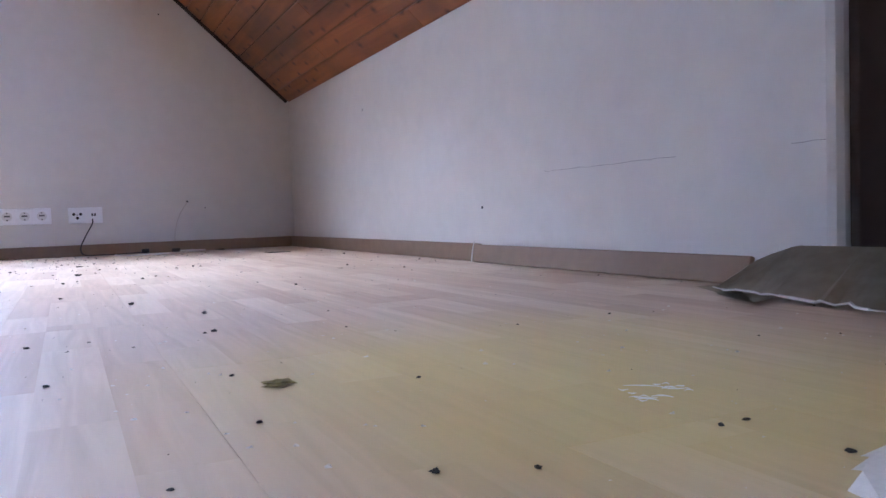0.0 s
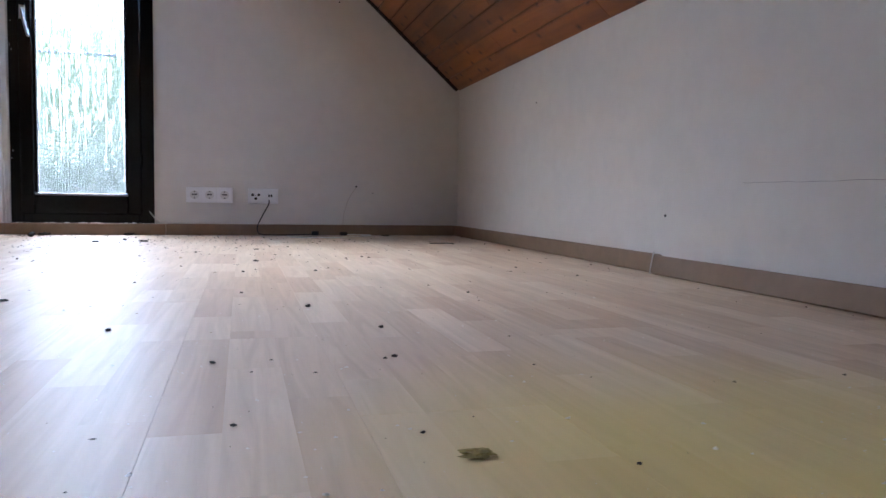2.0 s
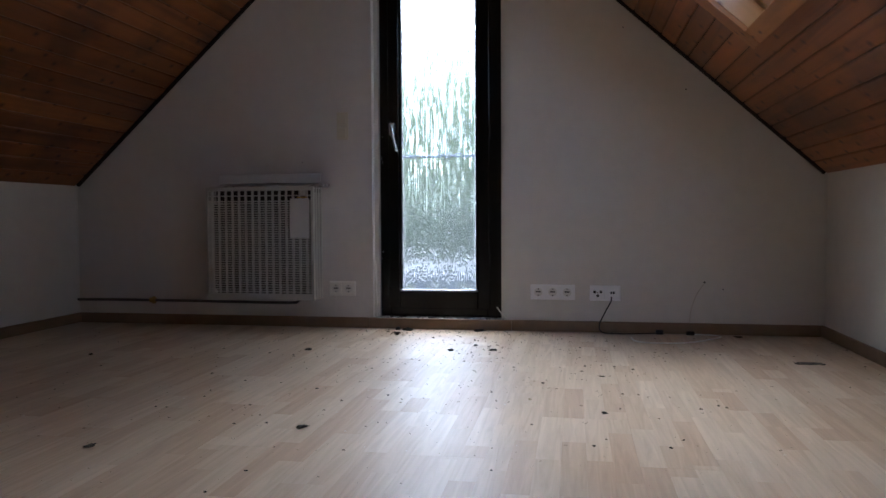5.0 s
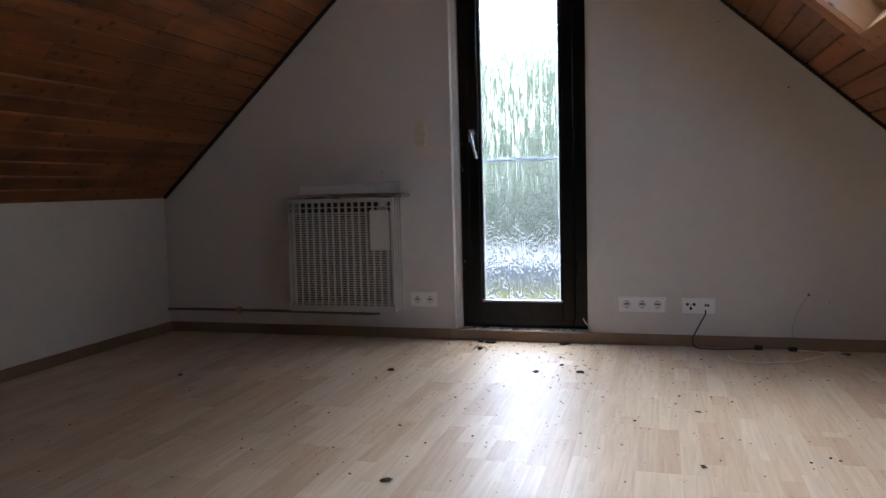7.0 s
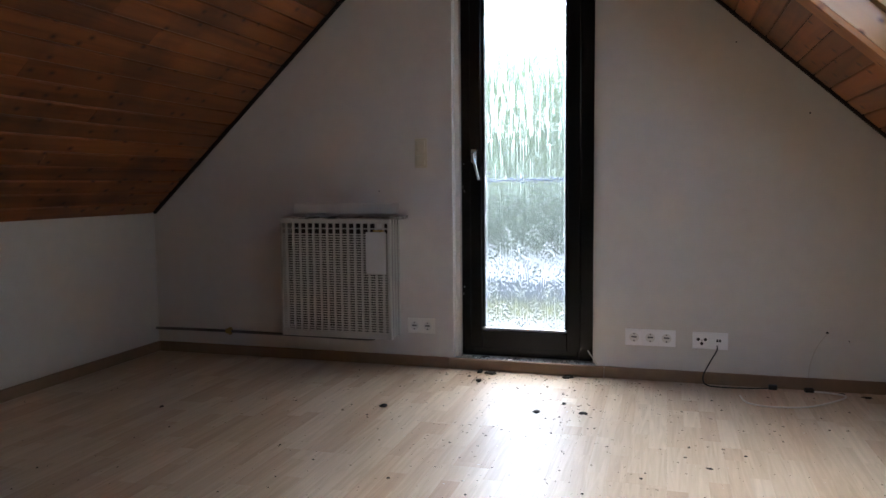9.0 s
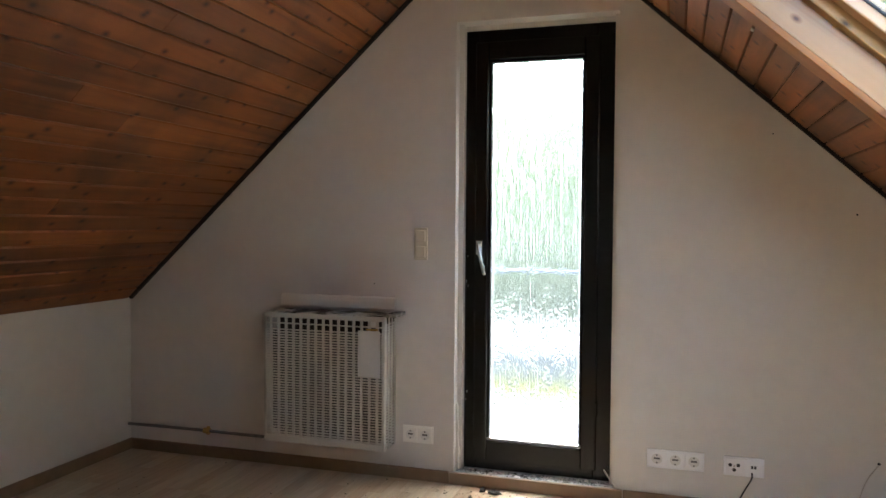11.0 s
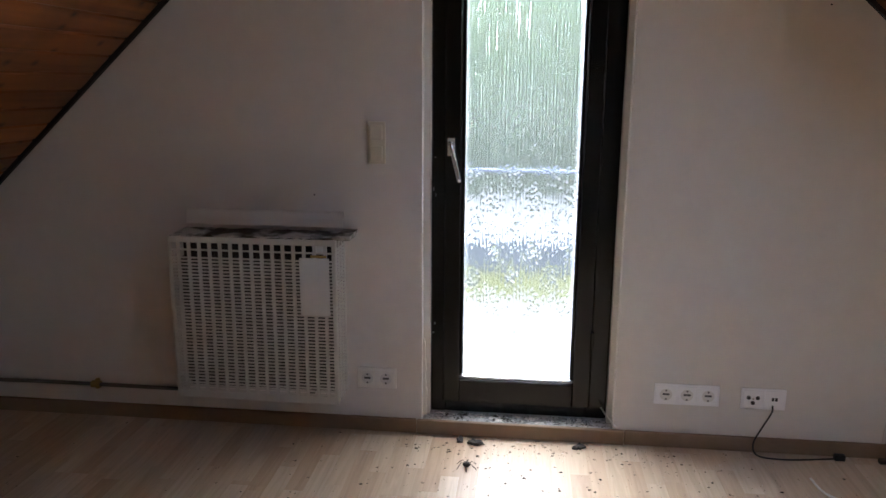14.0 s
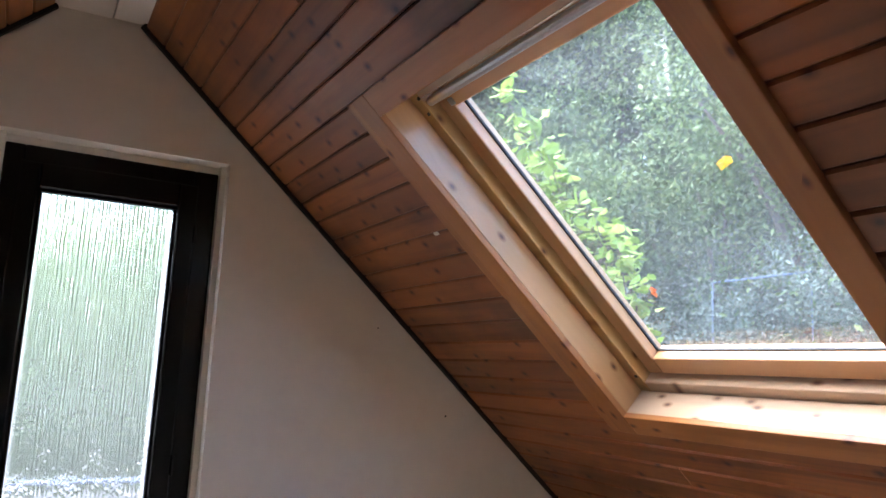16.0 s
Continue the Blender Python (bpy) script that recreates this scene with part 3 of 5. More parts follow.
frame_piece("sash", GX0 - 0.012, GX1 + 0.012, 0.071, 0.15, DZ0 + 0.045, GZ0 - 0.012, BLACK, 0.006)
frame_piece("glazing_bead", GX0 - 0.012, GX0, 0.082, 0.108, GZ0, GZ1, BLACK, 0.003)
frame_piece("glazing_bead", GX1, GX1 + 0.012, 0.082, 0.108, GZ0, GZ1, BLACK, 0.003)
frame_piece("glazing_bead", GX0 - 0.012, GX1 + 0.012, 0.082, 0.108, GZ1, GZ1 + 0.012, BLACK, 0.003)
frame_piece("glazing_bead", GX0 - 0.012, GX1 + 0.012, 0.08, 0.108, GZ0 - 0.012, GZ0 - 0.001, ALU, 0.003, "bright metal strip below the pane")


def rippled_pane(x0, x1, y, z0, z1):
    """Rain-pattern glass: smooth outside, vertical runs and drops in relief inside."""
    nx, nz = 250, 860
    xs, zs = np.linspace(x0, x1, nx), np.linspace(z0, z1, nz)
    r = np.random.RandomState(5)
    X, Z = np.meshgrid(xs, zs, indexing="ij")
    h = np.zeros_like(X)
    for _ in range(46):
        f, amp, ph = r.uniform(350, 1500), r.uniform(0.3, 1.0), r.uniform(0, 6.28)
        wob, wf = r.uniform(0.5, 1.6), r.uniform(6, 34)
        h += 0.38 * amp / f * np.sin(f * X + ph + wob * np.sin(wf * Z + 3 * ph))
    knots_ = [(x0 + 0.04 + 0.075 * i, z0 + 0.1 * j) for j in range(19) for i in range(6) if (i + j) % 2 == 0]
    for q in range(4200):
        if q % 5:
            c = knots_[r.randint(len(knots_))]
            cx, cz = c[0] + r.normal() * 0.018, c[1] + r.normal() * 0.03
        else:
            cx, cz = r.uniform(x0, x1), r.uniform(z0, z1)
        rad_ = r.uniform(0.0026, 0.004)
        i0, i1 = np.searchsorted(xs, (cx - 2 * rad_, cx + 2 * rad_))
        j0, j1 = np.searchsorted(zs, (cz - 4 * rad_, cz + 4 * rad_))
        d = ((X[i0:i1, j0:j1] - cx) / rad_) ** 2 + ((Z[i0:i1, j0:j1] - cz) / (1.9 * rad_)) ** 2
        h[i0:i1, j0:j1] += 0.3 * rad_ * np.exp(-1.5 * d)
    yy = y - 0.0035 - h
    verts = np.stack([X, yy, Z], -1).reshape(-1, 3).tolist()
    faces = [(i * nz + j, (i + 1) * nz + j, (i + 1) * nz + j + 1, i * nz + j + 1) for i in range(nx - 1) for j in range(nz - 1)]
    k = len(verts)
    verts += [[x0, y, z0], [x1, y, z0], [x1, y, z1], [x0, y, z1]]
    faces.append((k, k + 3, k + 2, k + 1))
    low = [i * nz for i in range(nx)]
    up = [i * nz + nz - 1 for i in range(nx)]
    faces += [tuple([k, k + 1] + low[::-1]), tuple([k + 2, k + 3] + up)]
    faces += [tuple([k + 3, k] + list(range(0, nz))), tuple([k + 1, k + 2] + [(nx - 1) * nz + j for j in range(nz - 1, -1, -1)])]
    me = bpy.data.meshes.new("pane")
    me.from_pydata(verts, [], faces)
    me.materials.append(RAIN)
    me.update()
    me.polygons.foreach_set("use_smooth", [True] * ((nx - 1) * (nz - 1)) + [False] * 5)
    return me


pane = new("pane", rippled_pane(GX0 - 0.006, GX1 + 0.006, 0.116, GZ0 - 0.006, GZ1 + 0.006))
pane.parent = door
tagged(pane, "rippled rain-pattern obscure glass")
pane.visible_shadow = False
handle = part("handle", box(-0.372, -0.342, 0.058, 0.07, 1.075, 1.145, 0.004), CHROME, door, "brushed chrome handle, turned slightly")
part("lever", tube(curve_pts([(-0.357, 0.06, 1.122), (-0.357, 0.035, 1.122), (-0.352, 0.027, 1.112), (-0.338, 0.025, 1.05), (-0.322, 0.026, 0.984)]), 0.0085, 10), CHROME, handle, smooth=True)
for z in (1.098, 1.134):
    b2 = bmesh.new()
    disc(b2, (0, 0, 0), 0.004, 0.003, Matrix.Translation((-0.357, 0.0565, z - 0.012)) @ Matrix.Rotation(radians(90), 4, "X"), 10)
    part("screw", b2, CHROME, handle)
for z in (0.35, 1.05, 1.85):
    frame_piece("hinge", DX1 - 0.074, DX1 - 0.062, 0.058, 0.07, z, z + 0.07, BLACK, 0.004)
bm = box(NX0 + 0.001, NX1 - 0.001, -0.004, 0.2, 0.022, 0.056, 0.006)
structure("window_sill", bm, STONE, "dirty grey stone sill with flaking dust below the balcony door", "sill")
chips = random.Random(14)
for i in range(5):
    x, z = chips.uniform(DX0 + 0.004, DX0 + 0.045), chips.uniform(0.12, 1.3)
    w, h = chips.uniform(0.0012, 0.003), chips.uniform(0.002, 0.007)
    part("paint_chip", box(x - w, x + w, 0.0838, 0.0855, z - h, z + h, 0.0004), STONE, door, "pale chip in the black paint")
# bare mortar edge where the plaster of the niche has broken off
rnd = random.Random(4)
bm = bmesh.new()
for i in range(26):
    z = 0.06 + i * 0.012
    w = 0.012 + 0.008 * rnd.random()
    add_box(bm, NX0 - 0.003, NX0 + w * (1 - i / 40), 0.03, 0.0495, z, z + 0.012)
structure("trim", bm, CHIPW, "rough broken plaster edge beside the balcony door", "trim")
bm = tube(curve_pts([(NX1 - 0.045, 0.05, 0.12), (NX1 - 0.02, 0.03, 0.09), (NX1 + 0.012, -0.014, 0.066)]), 0.003, 6)
tagged(link("sealant_strip", bm, CHIPW, smooth=True), "loose pale strip of sealant hanging at the door sill", "sealant strip")

# ---- convector radiator ----
RX0, RX1, RY, RZ0, RZ1 = -1.375, -0.748, -0.142, 0.163, 0.788
rad = thing("radiator", (-1.06, -0.07, RZ0), "white convector heater with a slotted metal cover on the gable wall", "radiator")
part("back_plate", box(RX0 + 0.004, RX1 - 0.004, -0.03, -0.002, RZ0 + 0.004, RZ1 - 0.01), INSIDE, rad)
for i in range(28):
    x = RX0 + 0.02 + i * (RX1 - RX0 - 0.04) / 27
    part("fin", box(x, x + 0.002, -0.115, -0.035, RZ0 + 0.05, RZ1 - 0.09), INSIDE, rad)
part("side_panel", box(RX0, RX0 + 0.006, RY, -0.002, RZ0, RZ1, 0.002), ENAMEL, rad)
COLS = 16
PITCH = (RX1 - RX0) / COLS
for i in range(COLS + 1):
    x = RX0 + i * PITCH
    w = 0.013 if 0 < i < COLS else 0.015
    x0, x1 = (x - w / 2, x + w / 2) if 0 < i < COLS else ((x, x + w) if i == 0 else (x - w, x))
    part("bar", box(x0, x1, RY - 0.004, RY + 0.004, RZ0 + 0.004, RZ1 - 0.004, 0.0015), ENAMEL, rad)
rows = 40
for i in range(rows + 1):
    z = RZ0 + 0.03 + i * 0.0128
    part("slat", box(RX0 + 0.006, RX1 - 0.006, RY - 0.001, RY + 0.003, z, z + 0.0068), ENAMEL, rad)
for z0, z1 in ((RZ0, RZ0 + 0.03), (RZ1 - 0.052, RZ1 - 0.046), (RZ1 - 0.022, RZ1)):
    part("rail", box(RX0, RX1, RY - 0.0045, RY + 0.004, z0, z1, 0.0015), ENAMEL, rad)
for i in range(4):
    y = RY + 0.006 + i * 0.04
    part("side_bar", box(RX1 - 0.005, RX1, y, y + 0.016, RZ0, RZ1, 0.001), ENAMEL, rad)
for i in range(rows + 3):
    z = RZ0 + 0.012 + i * 0.0136
    part("side_slat", box(RX1 - 0.004, RX1 - 0.001, RY + 0.004, -0.002, z, z + 0.007), ENAMEL, rad)
part("control_cover", box(-0.882, -0.772, RY - 0.0075, RY - 0.002, 0.508, 0.722, 0.002), GREYPANEL, rad, "plain pale grey cover over the controls")
part("name_strip", box(-0.84, -0.782, RY - 0.0085, RY - 0.002, 0.7245, 0.7325, 0.001), BRASS, rad, "small brown and gold strip")
part("dial", box(-0.83, -0.79, RY + 0.006, RY + 0.03, 0.74, 0.775, 0.004), GREYPANEL, rad)
bm = bmesh.new()
segs = 40
rnd = random.Random(11)
rows_v = []
for i in range(segs + 1):
    x = RX0 + 0.01 + (RX1 + 0.05 - RX0 - 0.01) * i / segs
    front = RY + 0.006 + 0.02 * rnd.random() * (1 if i < segs - 4 else 0.1)
    top = RZ1 + 0.001 + 0.005 * rnd.random() + (0.008 if i > segs - 4 else 0)
    rows_v.append([bm.verts.new(p) for p in ((x, front, RZ1 - 0.002), (x, front, top), (x, -0.003, top + 0.004), (x, -0.003, RZ1 - 0.002))])
for a, c in zip(rows_v, rows_v[1:]):
    for k in range(4):
        bm.faces.new((a[k], a[(k + 1) % 4], c[(k + 1) % 4], c[k]))
bm.faces.new(rows_v[0])
bm.faces.new(rows_v[-1][::-1])
part("top_plate", bm, DUSTY, rad, "dark dust-covered top plate with torn edge")
bm = bmesh.new()
secs = []
for i in range(13):
    x = RX0 + 0.02 + (RX1 - 0.002 - RX0 - 0.02) * i / 12
    w = 0.002 * math.sin(i * 2.1)
    secs.append([bm.verts.new((x, y, z + w)) for y, z in ((-0.001, 0.868), (-0.006, 0.867), (-0.013, 0.86), (-0.018, 0.842), (-0.022, 0.812), (-0.018, 0.81), (-0.014, 0.838), (-0.008, 0.852), (-0.001, 0.856))])
for a, c in zip(secs, secs[1:]):
    for k in range(9):
        bm.faces.new((a[k], a[(k + 1) % 9], c[(k + 1) % 9], c[k]))
bm.faces.new(secs[0])
bm.faces.new(secs[-1][::-1])
tagged(link("deflector_strip", bm, PLASTER), "white painted air deflector fixed to the wall above the heater", "deflector")

# ---- heating pipe ----
pipe = thing("heating_pipe", (-1.6, -0.02, 0.14), "thin dark grey pipe along the wall to the heater", "pipe")
part("tube", tube(curve_pts([(XL, -0.02, 0.137), (-1.9, -0.02, 0.14), (-1.3, -0.02, 0.137), (-0.95, -0.02, 0.135), (-0.89, -0.022, 0.145), (-0.87, -0.024, 0.175)]), 0.008, 10), PIPE, pipe, smooth=True)
b2 = tube([(-1.80, -0.02, 0.14), (-1.765, -0.02, 0.14)], 0.015, 8)
part("fitting", b2, BRASS, pipe, "aged brass coupling")
part("clip", box(-1.79, -1.775, -0.019, -0.001, 0.118, 0.16, 0.003), BRASS, pipe)


# ---- sockets and switches ----
WALLM = Matrix.Rotation(radians(90), 4, "X")


def socket_plate(name, x0, z0, count, label, category, mat, kinds, size=0.0745, height=0.078):
    t = thing(name, (x0 + size * count / 2, 0, z0), label, category)
    part("plate", box(x0, x0 + size * count + 0.008, -0.009, -0.001, z0, z0 + height + 0.004, 0.003), mat, t)
    for i, kind in enumerate(kinds):
        cx, cz = x0 + 0.004 + size * (i + 0.5), z0 + 0.002 + height / 2
        ins = part("insert", box(cx - size / 2 + 0.003, cx + size / 2 - 0.003, -0.013, -0.009, cz - height / 2 + 0.005, cz + height / 2 - 0.005, 0.002), mat, t)
        if kind == "power":
            b3 = bmesh.new()
            g = bmesh.ops.create_circle(b3, segments=24, radius=0.0225)
            outer = g["verts"]
            o = bmesh.ops.create_circle(b3, segments=24, radius=0.0195)["verts"]
            for k in range(24):
                b3.faces.new((outer[k], outer[(k + 1) % 24], o[(k + 1) % 24], o[k]))
            bmesh.ops.extrude_face_region(b3, geom=list(b3.faces))
            bmesh.ops.transform(b3, matrix=Matrix.Translation((cx, -0.0132, cz)) @ WALLM, verts=b3.verts)
            part("rim", b3, GREYPLATE, ins)
            b3 = bmesh.new()
            disc(b3, (0, 0, 0), 0.0194, 0.0012, Matrix.Translation((cx, -0.0134, cz)) @ WALLM, 24)
            part("well", b3, GREYPLATE, ins, "recessed grey-shaded well")
            for dx in (-0.0095, 0.0095):
                b3 = bmesh.new()
                disc(b3, (0, 0, 0), 0.0032, 0.001, Matrix.Translation((cx + dx, -0.0146, cz + 0.002)) @ WALLM, 10)
                part("pin_hole", b3, HOLE, ins)
            for dz in (-0.0165, 0.0165):
                part("earth_clip", box(cx - 0.003, cx + 0.003, -0.0155, -0.0134, cz + dz - 0.003, cz + dz + 0.003), PIPE, ins)
            part("shutter", box(cx - 0.012, cx + 0.012, -0.0143, -0.0134, cz - 0.002, cz + 0.006), PIPE, ins)
        elif kind == "aerial":
            for dx, dz in ((-0.016, 0.006), (0.016, 0.006), (0.0, -0.014)):
                b3 = bmesh.new()
                disc(b3, (0, 0, 0), 0.0075, 0.003, Matrix.Translation((cx + dx, -0.0135, cz + dz)) @ WALLM, 14)
                part("jack", b3, HOLE, ins)
            b3 = bmesh.new()
            disc(b3, (0, 0, 0), 0.003, 0.002, Matrix.Translation((cx, -0.0135, cz + 0.002)) @ WALLM, 10)
            part("screw", b3, CHROME, ins)
        elif kind == "phone":
            for dx in (-0.006, 0.006):
                part("jack", box(cx + dx - 0.0045, cx + dx + 0.0045, -0.015, -0.0125, cz - 0.004, cz + 0.009, 0.001), HOLE, ins)
        elif kind == "rocker":
            part("rocker", box(cx - 0.022, cx + 0.022, -0.017, -0.0125, cz - 0.022, cz + 0.022, 0.003), mat, ins)
    return t


socket_plate("power_socket", 0.42, 0.171, 3, "triple white plastic power socket plate low on the gable wall", "socket", SOCKET, ["power"] * 3, 0.0762)
socket_plate("aerial_socket", 0.733, 0.169, 2, "white plate with aerial and telephone sockets", "socket", SOCKET, ["aerial", "phone"], 0.0762)
socket_plate("power_socket", -0.708, 0.178, 2, "double off-white power socket plate beside the heater", "socket", OFFWHITE, ["power"] * 2, 0.0725)
sw = socket_plate("light_switch", -0.655, 1.05, 1, "cream double light switch beside the balcony door", "switch", CREAM, [], 0.058, 0.148)
for cz in (1.088, 1.163):
    ins = part("rocker", box(-0.645, -0.599, -0.019, -0.008, cz - 0.027, cz + 0.027, 0.004), CREAM, sw)

# ---- cables ----
cab = thing("telephone_cable", (1.0, -0.1, 0), "black telephone cable hanging from the wall plate onto the floor", "cable")
part("cord", tube(curve_pts([(0.845, -0.016, 0.19), (0.842, -0.024, 0.165), (0.812, -0.032, 0.11), (0.783, -0.038, 0.045), (0.797, -0.055, 0.008), (0.87, -0.068, 0.004), (0.97, -0.058, 0.004), (1.075, -0.042, 0.006)]), 0.0032, 8), HOLE, cab, smooth=True)
part("plug", box(1.07, 1.108, -0.054, -0.03, 0.001, 0.024, 0.005), HOLE, cab, "black plug")
cab = thing("aerial_cable", (1.2, -0.2, 0), "white aerial cable lying loose on the laminate with a dark plug", "cable")
part("cord", tube(curve_pts([(0.935, -0.2, 0.005), (0.945, -0.285, 0.005), (0.985, -0.332, 0.005), (1.067, -0.345, 0.005), (1.196, -0.31, 0.005), (1.32, -0.195, 0.005), (1.385, -0.1, 0.005), (1.33, -0.062, 0.006), (1.25, -0.05, 0.006)]), 0.0037, 8), CABLEW, cab, smooth=True)
part("plug", box(1.222, 1.262, -0.062, -0.038, 0.001, 0.02, 0.005), DIRT, cab, "dark dusty plug")
tagged(link("wall_wire", tube(curve_pts([(1.318, -0.004, 0.268), (1.275, -0.005, 0.2), (1.25, -0.005, 0.12), (1.243, -0.016, 0.06)]), 0.002, 5), WIRE), "thin brownish wire hanging from a hole in the wall", "wire")
for x, z, r in ((1.318, 0.27, 0.006), (1.41, 0.235, 0.003), (1.218, 1.268, 0.004), (0.9, 1.6, 0.003), (-0.86, 0.93, 0.003)):
    bm = bmesh.new()
    disc(bm, (0, 0, 0), r, 0.004, Matrix.Translation((x, -0.0005, z)) @ WALLM, 9)
    tagged(link("drill_hole", bm, HOLE), "small dark drill hole in the plaster", "hole")
for y, z, r in ((-2.23, 0.172, 0.0042), (-1.2, 0.62, 0.003)):
    bm = bmesh.new()
    disc(bm, (0, 0, 0), r, 0.004, Matrix.Translation((XR - 0.0005, y, z)) @ Matrix.Rotation(radians(90), 4, "Y"), 9)
    tagged(link("drill_hole", bm, HOLE), "small dark drill hole in the knee wall", "hole")
# fine crack along the knee wall
rnd = random.Random(2)
for y0, y1 in ((-2.58, -3.08), (-3.37, -3.44)):
    bm = bmesh.new()
    steps = int((y0 - y1) / 0.02)
    line = [(y0 + (y1 - y0) * i / steps, 0.262 + 0.0035 * (rnd.random() - 0.5), 0.0003 + 0.0003 * rnd.random()) for i in range(steps + 1)]
    lo = [bm.verts.new((XR - 0.0006, y, z - w)) for y, z, w in line]
    hi = [bm.verts.new((XR - 0.0006, y, z + w)) for y, z, w in line]
    for i in range(steps):
        bm.faces.new((lo[i], lo[i + 1], hi[i + 1], hi[i]))
    tagged(link("wall_crack", bm, CRACK), "fine horizontal hairline crack in the plaster", "crack")

# ---- skylight: local x up the slope, y away from the gable, z outwards ----
SW = Matrix(((DR.x, 0, DR.z, XR), (0, -1, 0, 0), (DR.z, 0, -DR.x, KR), (0, 0, 0, 1)))
CASING_U = pine("casing_pine_across", (0.23, 0.08, 0.02), (0.46, 0.19, 0.052), 1, 0.45, island=False)
# lit copy of PALE: daylight on the cross boards is put into the colour
PALE_U_LIT = pine("pale_pine_across_lit", (0.4, 0.25, 0.14), (0.62, 0.46, 0.31), 1, 0.3, island=False, flat=0)
SASH_U = pine("varnished_pine_across", (0.42, 0.21, 0.085), (0.62, 0.36, 0.17), 1, 0.35, False, False)


def roof_window(name, label, m, u_a, u_b):
    """A pine roof window set in a slope between u_a and u_b."""
    sky_win = tagged(new(name), label, "window", "", "structure")
    sky_win.matrix_world = m

    def sky_part(name, s0, s1, u0, u1, n0, n1, mat, bevel=0.003, label=""):
        me = bpy.data.meshes.new(name)
        b3 = box(s0, s1, u0, u1, n0, n1, bevel)
        bmesh.ops.recalc_face_normals(b3, faces=b3.faces)
        b3.to_mesh(me)
        b3.free()
        me.materials.append(mat)
        ob = new(name, me)
        ob.parent = sky_win
        return tagged(ob, label)


    def ring(name, s0, s1, u0, u1, w, n0, n1, mats, bevel=0.003, wb=None):
        """Four boards round an opening, of width w inwards."""
        wb = wb or w
        sky_part(name, s0, s1, u0, u0 + w, n0, n1, mats[0], bevel)
        sky_part(name, s0, s1, u1 - w, u1, n0, n1, mats[0], bevel)
        sky_part(name, s0, s0 + wb, u0 + w, u1 - w, n0, n1, mats[1], bevel)
        sky_part(name, s1 - wb, s1, u0 + w, u1 - w, n0, n1, mats[1], bevel)


    sky_part("casing", S0 - FRAMEW, S1 + FRAMEW, u_a - FRAMEW - 0.036, u_a - FRAMEW - 0.0005, -0.014, 0.004, CASING)
    ring("casing", S0 - FRAMEW, S1 + FRAMEW, u_a - FRAMEW, u_b + FRAMEW, FRAMEW + 0.002, -0.016, 0.004, (CASING, CASING_U))
    ring("reveal_board", S0 - 0.018, S1 + 0.018, u_a - 0.018, u_b + 0.018, 0.0178, 0.004, 0.095, (PALE, PALE_U_LIT), 0.002)
    ring("window_frame", S0 - 0.016, S1 + 0.016, u_a - 0.016, u_b + 0.016, 0.05, 0.098, 0.19, (GOLDEN, PALE_U_LIT), 0.004)
    ring("sash", S0 + 0.042, S1 - 0.042, u_a + 0.042, u_b - 0.042, 0.058, 0.128, 0.19, (SASHWOOD, SASH_U), 0.005, 0.062)
    GS0, GS1, GU0, GU1 = S0 + 0.104, S1 - 0.104, u_a + 0.1, u_b - 0.1
    ring("gasket", GS0 - 0.002, GS1 + 0.002, GU0 - 0.002, GU1 + 0.002, 0.006, 0.16, 0.172, (RUBBER, RUBBER), 0.001)
    pane = sky_part("pane", GS0 - 0.001, GS1 + 0.001, GU0 - 0.001, GU1 + 0.001, 0.165, 0.171, GLASS, 0, "clear glass, wet and slightly misted at the bottom")
    pane.visible_shadow = False
    part_bar = bmesh.new()
    add_tube(part_bar, [(S1 - 0.055, u_a + 0.045, 0.112), (S1 - 0.055, u_b - 0.045, 0.112)], 0.013, 10)
    me = bpy.data.meshes.new("opening_bar")
    part_bar.to_mesh(me)
    part_bar.free()
    me.materials.append(ALU)
    ob = tagged(new("opening_bar", me), "grey aluminium opening bar along the top")
    ob.parent = sky_win
    for s, u in ((S0 + 0.06, u_a + 0.022), (S1 - 0.08, u_a + 0.022), (S1 - 0.03, u_a + 0.03)):
        sky_part("screw", s - 0.005, s + 0.005, u - 0.005, u + 0.005, 0.094, 0.099, RUBBER, 0.002)
    sky_part("hinge_plate", S1 - 0.098, S1 - 0.076, u_a + 0.09, u_a + 0.112, 0.124, 0.132, ALU, 0.003)


SV = Matrix(((DL.x, 0, -DL.z, XL), (0, -1, 0, 0), (DL.z, 0, DL.x, KL), (0, 0, 0, 1)))
roof_window("window_1", "pine roof window in the sloping ceiling with wet glass", SW, U0, U1)
# the second one is out of view, added to light the right knee wall
roof_window("window_2", "unseen second pine roof window added in the opposite slope for light", SV, V0, V1)


def stuck_leaf(s, u, size, mat, label, turn):
    b3 = bmesh.new()
    c = b3.verts.new((0, 0, 0.004))
    ring_v = []
    for k in range(14):
        a = 6.28319 * k / 14
        r = size * (0.75 + 0.25 * math.cos(2 * a)) * (0.85 if k % 2 else 1.08)
        ring_v.append(b3.verts.new((r * math.cos(a), r * 0.8 * math.sin(a), 0.001 + 0.003 * (k % 3))))
    for k in range(14):
        b3.faces.new((c, ring_v[k], ring_v[(k + 1) % 14]))
    bmesh.ops.solidify(b3, geom=list(b3.faces), thickness=0.0006)
    ob = link("fallen_leaf", b3, mat)
    ob.matrix_world = SW @ Matrix.Translation((s, u, 0.173)) @ Matrix.Rotation(turn, 4, "Z")
    return tagged(ob, label, "leaf")


stuck_leaf(1.1, 1.18, 0.022, AUTUMN, "orange autumn leaf stuck to the wet roof window", 0.4)
